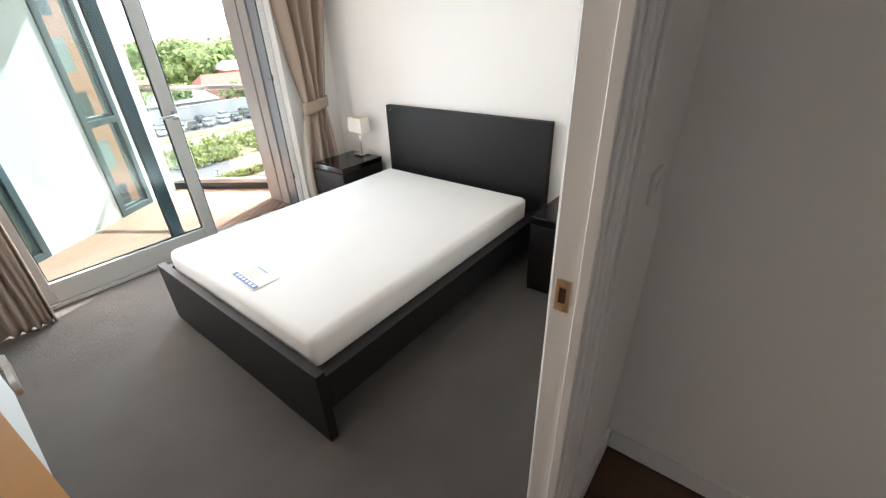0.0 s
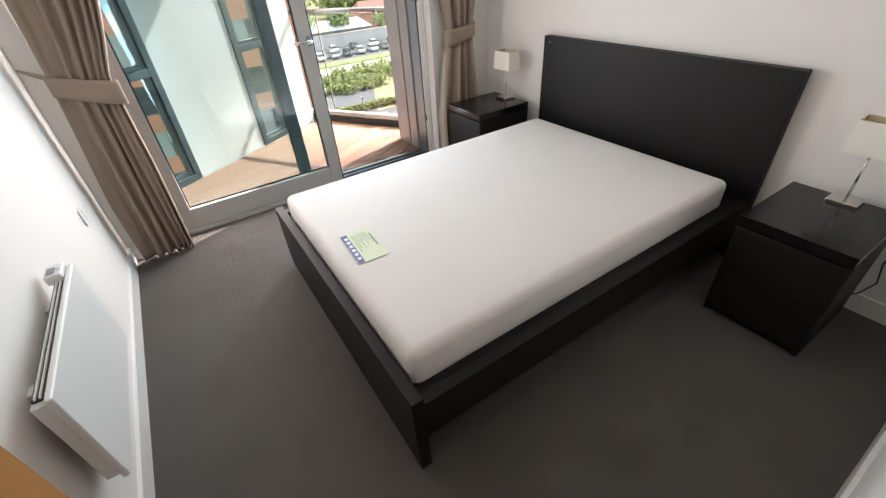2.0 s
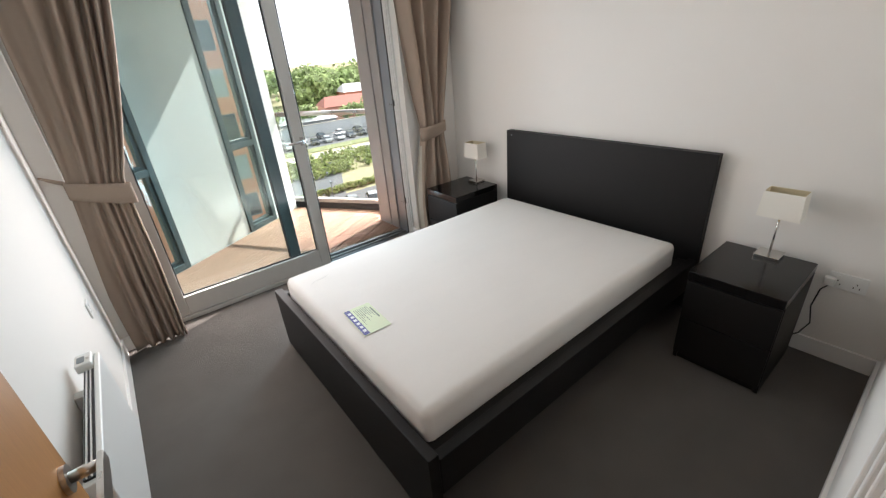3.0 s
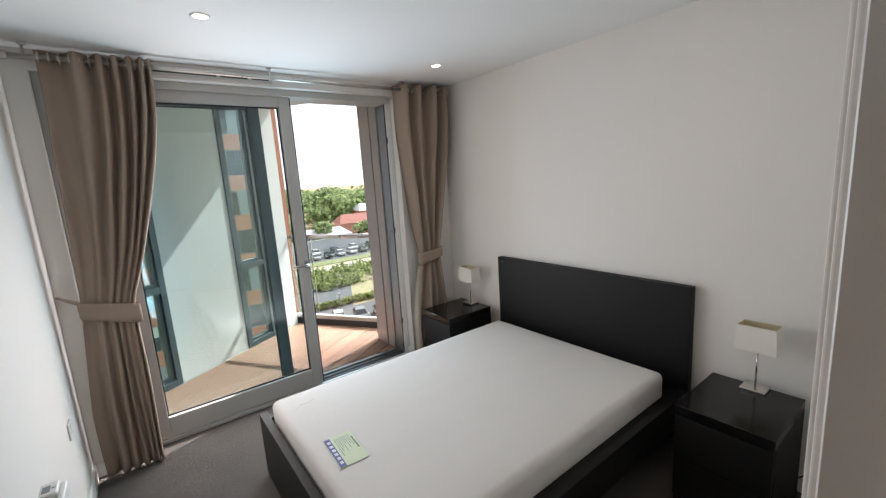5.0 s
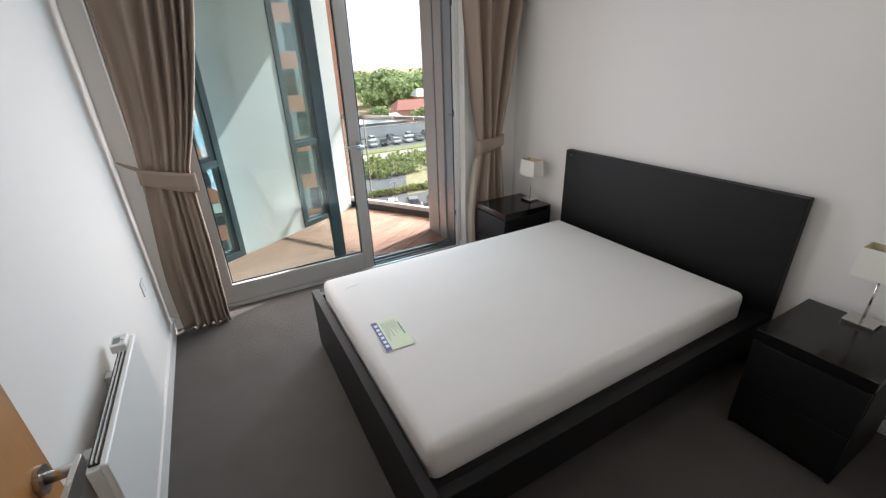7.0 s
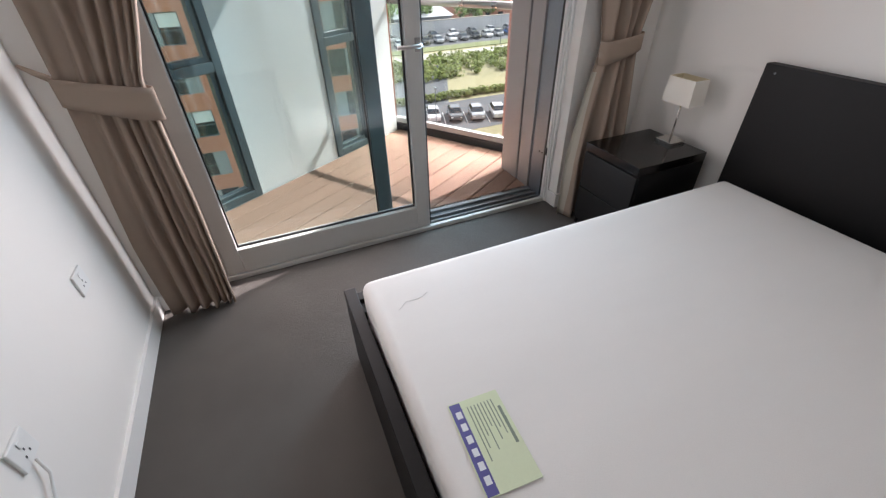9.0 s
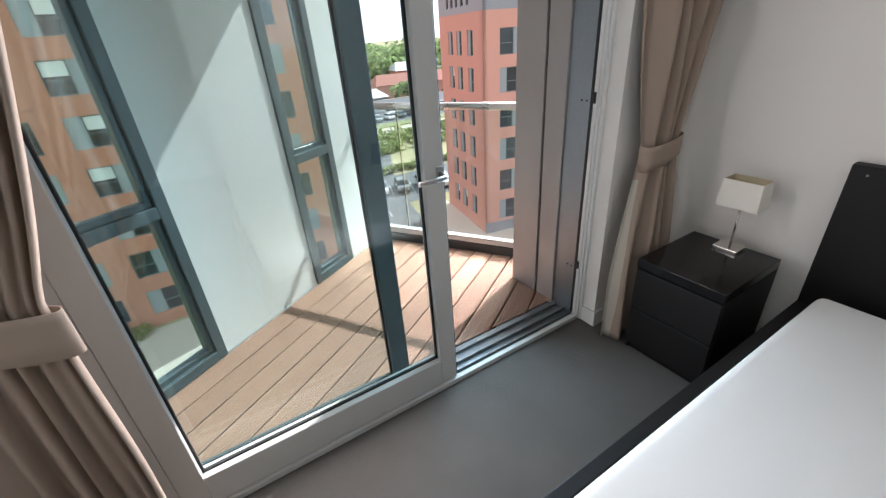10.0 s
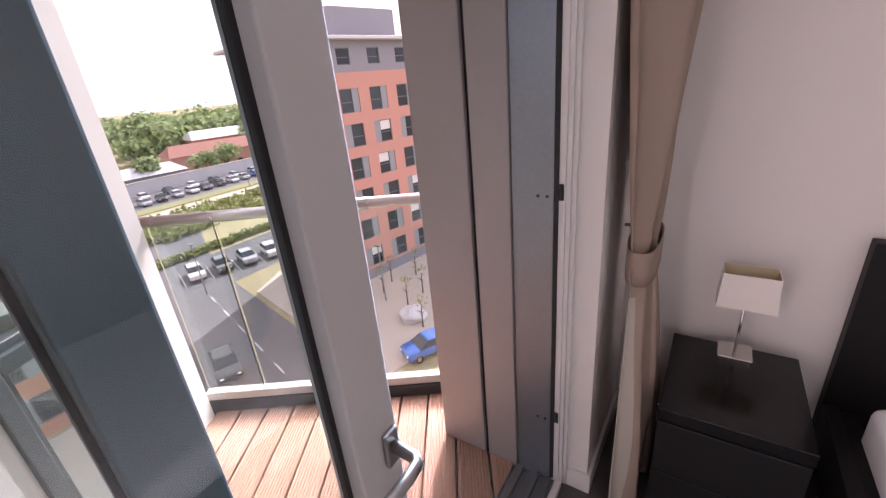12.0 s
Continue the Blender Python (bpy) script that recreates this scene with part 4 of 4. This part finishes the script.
# orange brick block opposite the screen
b = thing("apartment_building", "orange brick apartment block with slate framed windows", "building")
W = 46.0
M_L = Matrix.Translation((11.8 - W, 36.0, ZG))
zs = [1.0 + 3.15 * k for k in range(10)]
cols = [W - 5.05 - 3.8 * k for k in range(10)]
part("wall", facade_wall(W, zs, sorted(cols), 2.3, 1.95, 33.7), M_BRICK, b, "", m=M_L)
part("side_wall", box((W - 0.3, 0.3, 0), (W, 14, 33.7)), M_BRICK, b, "", m=M_L)
part("roof", box((-0.3, -0.3, 33.7), (W + 0.3, 14.3, 34.2)), M_GREYCLAD, b, "", m=M_L)
# near-black sheet behind the panes, its colour giving the rooms' darkness
part("dark_backing", box((0, 0.6, 0), (W - 0.3, 0.8, 33.6)), M_DARKPLASTICFILL, b, "near-black backing in place of unlit rooms", m=M_L)
put_windows(b, M_L, cols, zs[0::2], far_window(2.3, 1.95, 0.40), rng)
put_windows(b, M_L, cols, zs[1::2], far_window(2.3, 1.95, 0.40, True), rng)
for k in range(11):
    part("string_course", box((0, -0.03, 0.45 + 3.15 * k), (W, 0.0, 0.53 + 3.15 * k)), M_BRICK, b, "", m=M_L)

# red brick block with a grey top storey
b = thing("apartment_building", "red brick apartment block with grey top storey", "building")
CR = Vector((24.5, 32.4, ZG))
a1 = math.atan2(-1.9, 9.6)
M_F = Matrix.Translation(CR) @ Matrix.Rotation(a1, 4, "Z")
H1, H2 = 20.05, 22.6
WF = 30.0
zs = [1.40 + 3.05 * k for k in range(6)]
cols = [1.55 + 3.3 * k for k in range(8)]
part("wall", facade_wall(WF, zs, cols, 2.05, 2.05, H1), M_BRICKR, b, "", m=M_F)
part("top_storey", facade_wall(WF, [0.60], [c + 0.3 for c in cols], 1.35, 1.35, H2 - H1), M_GREYCLAD, b, "grey clad top storey", m=M_F @ Matrix.Translation((0, 0, H1)))
M_S = M_F @ Matrix.Translation((0, 10.0, 0)) @ Matrix.Rotation(radians(-90), 4, "Z")
cols_s = [2.2, 4.3, 6.75]
cols_t = [2.1, 3.2, 4.3, 5.5, 6.7]
part("wall", facade_wall(10.0, zs, cols_s, 1.2, 2.05, H1), M_BRICKR, b, "", m=M_S)
part("top_storey", facade_wall(10.0, [0.55], cols_t, 0.55, 1.5, H2 - H1), M_GREYCLAD, b, "grey clad top storey", m=M_S @ Matrix.Translation((0, 0, H1)))
# solid block inside, painted dark instead of shaded rooms
part("dark_backing", box((0.6, 0.6, 0), (WF, 9.4, H2 - 0.1)), M_DARKPLASTICFILL, b, "near-black backing in place of unlit rooms", m=M_F)
part("plinth", box((-0.04, -0.05, 0.0), (WF, 0.0, 1.2)), M_GREYCLAD, b, "grey base course", m=M_F)
part("roof", box((-0.9, -0.9, H2), (WF + 0.6, 10.9, H2 + 0.28), 0.05), M_PALEROOF, b, "pale overhanging roof edge", m=M_F)
part("plant_room", box((6.5, 2.2, H2 + 0.28), (14.0, 7.5, H2 + 3.0), 0.05), M_GREYCLAD, b, "grey rooftop plant room", m=M_F)
put_windows(b, M_F, cols, zs[0::2], far_window(2.05, 2.05, 0.34), rng)
put_windows(b, M_F, cols, zs[1::2], far_window(2.05, 2.05, 0.34, True), rng)
put_windows(b, M_F @ Matrix.Translation((0.3, 0, H1)), cols, [0.60], far_window(1.35, 1.35, 0), rng)
put_windows(b, M_S, cols_s, zs, far_window(1.2, 2.05, 0.45), rng)
put_windows(b, M_S @ Matrix.Translation((0, 0, H1)), cols_t, [0.55], far_window(0.55, 1.5, 0), rng)


# low buildings beyond the far car park
def low_building(x, y, w, d, h, wallm, roofm, text, turn=0.0):
    m = pose(x, y, ZG, 0, 0, turn)
    t = thing("house", text, "building", "low far buildings", m=m)
    n = max(3, int(w / 4))
    cols = [1.2 + k * (w - 2.0) / n for k in range(n)]
    part("wall", facade_wall(w, [1.0], cols, 1.6, 1.5, h), wallm, t)
    part("back_wall", box((0, d - 0.3, 0), (w, d, h)), wallm, t)
    for x0 in (0.0, w - 0.3):
        part("side_wall", box((x0, 0.3, 0), (x0 + 0.3, d - 0.3, h)), wallm, t)
    bm = bmesh.new()
    a = [bm.verts.new(c) for c in ((-0.5, -0.6, h), (w + 0.5, -0.6, h), (w + 0.5, d + 0.6, h), (-0.5, d + 0.6, h))]
    r = [bm.verts.new((1.5, d / 2, h + d * 0.22)), bm.verts.new((w - 1.5, d / 2, h + d * 0.22))]
    bm.faces.new((a[0], a[1], r[1], r[0]))
    bm.faces.new((a[2], a[3], r[0], r[1]))
    bm.faces.new((a[1], a[2], r[1]))
    bm.faces.new((a[3], a[0], r[0]))
    bm.faces.new((a[3], a[2], a[1], a[0]))
    part("roof", bm, roofm, t)
    pn = mesh_of(box((0, 0.15, 0), (1.6, 0.2, 1.5)), M_PANE, "window")
    for c in cols:
        part("window", pn, None, t, m=Matrix.Translation((c, 0, 1.0)))


low_building(56, 128, 30, 12, 5.5, M_BRICKR, M_ROOFTILE, "low red brick building with a red tiled roof", -12)
low_building(92, 128, 34, 14, 7.0, M_BRICKR, M_ROOFTILE, "low red brick building under a red tiled roof", -14)
low_building(38, 118, 16, 9, 3.6, M_GREYCLAD, M_PALEROOF, "low pale metal roofed shed", -4)
low_building(74, 150, 22, 12, 7.5, M_BRICK, M_PALEROOF, "pale roofed orange brick building", -10)
wallfar = thing("boundary_wall", "long pale grey boundary wall across the far car park", "wall")
part("body", box((-30, 114.2, ZG), (130, 114.6, ZG + 3.0)), M_PALEROOF, wallfar)
part("coping", box((-30, 114.1, ZG + 3.0), (130, 114.7, ZG + 3.15)), M_PAVING, wallfar)


# ---- planting ----
def clump_cloud(bm, centre, radius, count, size, rnd, squash=0.8):
    """Many small tilted leaves scattered through an uneven crown."""
    lobes = [(Vector((rnd.uniform(-1, 1), rnd.uniform(-1, 1), rnd.uniform(-0.5, 0.8))) * radius * 0.55, radius * rnd.uniform(0.4, 0.65)) for _ in range(7)]
    for _ in range(count):
        c, r = rnd.choice(lobes)
        d = Vector((rnd.gauss(0, 1), rnd.gauss(0, 1), rnd.gauss(0, 1))).normalized() * r * rnd.uniform(0.7, 1.05)
        p = c + d
        p.z *= squash
        p += Vector(centre)
        nrm = (d.normalized() + Vector((rnd.uniform(-0.6, 0.6), rnd.uniform(-0.6, 0.6), rnd.uniform(-0.2, 0.8)))).normalized()
        s = nrm.orthogonal().normalized()
        t = nrm.cross(s)
        a, b = s * size * rnd.uniform(0.6, 1.2), t * size * rnd.uniform(0.5, 1.0)
        k = size * 0.25
        bm.faces.new([bm.verts.new(q) for q in (p - a, p - b + nrm * k, p + a, p + b + nrm * k)])


def tree(x, y, height, crown, leaves, size, text, mat=M_LEAF):
    t = thing("tree", text, "tree", "trees around the car park", m=pose(x, y, ZG))
    rnd = random.Random(int(x * 31 + y * 17))
    bm = bmesh.new()
    add_tube(bm, [(0, 0, 0), (0.05, 0.02, height * 0.3), (0.1, 0.0, height * 0.7)], [height * 0.025, height * 0.018, height * 0.007], 8)
    for k in range(5):
        a = k * 1.26
        z = height * (0.35 + 0.06 * k)
        add_tube(bm, [(0.05, 0, z), (math.cos(a) * crown * 0.35, math.sin(a) * crown * 0.35, z + crown * 0.3), (math.cos(a) * crown * 0.6, math.sin(a) * crown * 0.6, z + crown * 0.5)], [height * 0.010, height * 0.006, height * 0.003], 6)
    part("trunk", bm, M_BARK, t)
    bm = bmesh.new()
    clump_cloud(bm, (0, 0, height - crown * 0.75), crown, leaves, size, rnd)
    part("crown", bm, mat, t)


for x, y, h, c in ((47, 120, 8, 4.2), (60, 118, 7, 3.6), (82, 119, 9, 4.5), (38, 122, 9, 5.0), (68, 121, 8, 4.0), (100, 120, 10, 5)):
    tree(x, y, h, c, 700, 0.45, "round green leafy tree beside the far car park")
for x, y in ((27.5, 28.2), (29.7, 29.0), (32.0, 27.6), (26.6, 24.6), (24.2, 21.2), (29.0, 24.6)):
    tree(x, y, 3.2, 0.7, 45, 0.09, "slender sparse young tree in the paved forecourt", M_SHRUB)

woods = bmesh.new()
rnd = random.Random(11)
for k in range(230):
    ang = radians(rnd.uniform(4, 62))
    dist = rnd.uniform(170, 330)
    r = rnd.uniform(6, 10)
    top = rnd.uniform(10, 15) + (dist - 170) * 0.018
    clump_cloud(woods, (math.sin(ang) * dist, math.cos(ang) * dist, ZG + top - r * 0.6), r, 150, 1.35, rnd)
tagged(part("woodland", woods, M_LEAF), "dense far belt of green woodland on the skyline", "woods", "", "stuff")
shrubs = bmesh.new()
for k in range(170):
    x, y = rnd.uniform(14, 66), rnd.uniform(70, 84)
    clump_cloud(shrubs, (x, y, ZG + 0.6), rnd.uniform(0.9, 2.0), 60, 0.38, rnd, 0.7)
for k in range(50):
    x = 14 + k * 0.5
    clump_cloud(shrubs, (x, 59.3 + rnd.uniform(-0.3, 0.3), ZG + 0.5), 0.8, 50, 0.24, rnd, 0.8)
for k in range(30):
    clump_cloud(shrubs, (-5.6 - k * 0.32, 34.9 - k * 0.03 + rnd.uniform(-0.3, 0.3), ZG + 0.55), 0.85, 110, 0.11, rnd, 0.8)
tagged(part("shrubbery", shrubs, M_SHRUB), "straggling yellow-green shrubs and hedges round the parking", "shrubs", "", "stuff")


# ---- parked cars ----
def car_master(paint):
    """Body, glasshouse and wheels, 4.2 m long along x."""
    prof = [(-2.1, 0.35), (-2.1, 0.75), (-1.95, 0.9), (-1.0, 0.98), (1.45, 1.02), (2.0, 0.95), (2.1, 0.7), (2.1, 0.35)]
    cab = [(-1.15, 0.98), (-0.45, 1.42), (1.05, 1.46), (1.75, 1.0)]

    def loft(pr, w0, w1):
        bm = bmesh.new()
        zmin, zmax = min(p[1] for p in pr), max(p[1] for p in pr)
        l, r = [], []
        for x, z in pr:
            w = w0 + (w1 - w0) * (z - zmin) / (zmax - zmin)
            l.append(bm.verts.new((x, -w, z)))
            r.append(bm.verts.new((x, w, z)))
        bm.faces.new(l)
        bm.faces.new(r[::-1])
        for i in range(len(pr)):
            j = (i + 1) % len(pr)
            bm.faces.new((l[i], l[j], r[j], r[i]))
        return bm
    body = loft(prof, 0.87, 0.84)
    bmesh.ops.bevel(body, geom=body.edges[:], offset=0.06, segments=2, affect="EDGES")
    wheel = tube([(0, -0.1, 0), (0, 0.1, 0)], 0.31, 16)
    rim = tube([(0, -0.105, 0), (0, 0.105, 0)], 0.18, 12)
    roof = loft([(-0.42, 1.425), (-0.3, 1.465), (0.95, 1.485), (1.05, 1.465)], 0.66, 0.62)
    lamp = box((-2.115, -0.08, 0.62), (-2.06, 0.16, 0.74))
    return {"body": mesh_of(body, paint, "body"), "glasshouse": mesh_of(loft(cab, 0.82, 0.64), M_PANE, "glasshouse"), "roof": mesh_of(roof, paint, "roof"),
            "wheel": mesh_of(wheel, M_TYRE, "wheel"), "rim": mesh_of(rim, M_STEEL, "rim"), "headlight": mesh_of(lamp, M_PLASTIC, "headlight")}


CARS = {k: car_master(p) for k, p in CARPAINT.items()}


def car(x, y, turn, paint):
    d = CARS[paint]
    t = thing("car", paint + " hatchback parked on the asphalt", "car", "parked cars", m=pose(x, y, ZG + 0.03, 0, 0, turn))
    part("body", d["body"], None, t)
    part("glasshouse", d["glasshouse"], None, t, "dark windows")
    part("roof", d["roof"], None, t)
    for wx in (-1.3, 1.3):
        for wy in (-0.78, 0.78):
            w = part("wheel", d["wheel"], None, t, m=Matrix.Translation((wx, wy, 0.31)))
            part("rim", d["rim"], None, w)
    for wy in (-0.62, 0.54):
        part("headlight", d["headlight"], None, t, m=Matrix.Translation((0, wy, 0)))


for k, paint in enumerate(("white", "grey", "silver", "white", "black")):
    car(21.6 + 2.75 * k, 51.9 - 0.9 * k, 72, paint)
for k, paint in enumerate(("red", "white", "silver", "black", "silver", "white", "grey", "black", "white", "silver", "blue", "white")):
    car(30 + 3.4 * k, 101 + 0.2 * k, 78 + 4 * (k % 3), paint)
for k, paint in enumerate(("silver", "white", "black", "white", "grey", "white", "silver")):
    car(34 + 5.5 * k, 108.5, 85, paint)
car(21.3, 27.0, -28, "blue")
car(21.9, 18.9, -28, "blue")
car(13.2, 31.5, 70, "black")
marks = thing("road_marking", "worn white painted lane dashes on the access road", "road marking")
for k in range(6):
    part("dash", box((-0.06, -0.9, 0), (0.06, 0.9, 0.004)), M_MARK, marks, m=pose(14.2 + 1.0 * k, 24 + 4.0 * k, ZG + 0.022, 0, 0, -14))
for k in range(7):
    part("bay_line", box((-0.05, -2.3, 0), (0.05, 2.3, 0.004)), M_MARK, marks, m=pose(20.2 + 2.75 * k, 52.3 - 0.9 * k, ZG + 0.028, 0, 0, -18))


def street_lamp(x, y):
    t = thing("street_lamp", "slim grey street lamp column", "street lamp", "street lamps", m=pose(x, y, ZG))
    part("column", tube([(0, 0, 0), (0, 0, 5.6)], [0.07, 0.045], 8), M_REVEAL, t)
    part("lantern", box((-0.12, -0.3, 5.58), (0.12, 0.25, 5.7), 0.03), M_REVEAL, t)


for x, y in ((19.6, 46.0), (26.4, 27.0), (55, 92.0), (72, 95)):
    street_lamp(x, y)
rock = thing("boulder", "pale grey boulder set in the paved forecourt", "boulder", m=pose(25.0, 22.7, ZG + 0.12))
bm = bmesh.new()
bmesh.ops.create_icosphere(bm, subdivisions=3, radius=1.1)
for vert in bm.verts:
    vert.co *= 1 + 0.35 * noise.noise(vert.co * 1.3)
    vert.co.z = max(-0.05, vert.co.z * 0.75 + 0.35)
part("stone", bm, M_PALEROOF, rock)
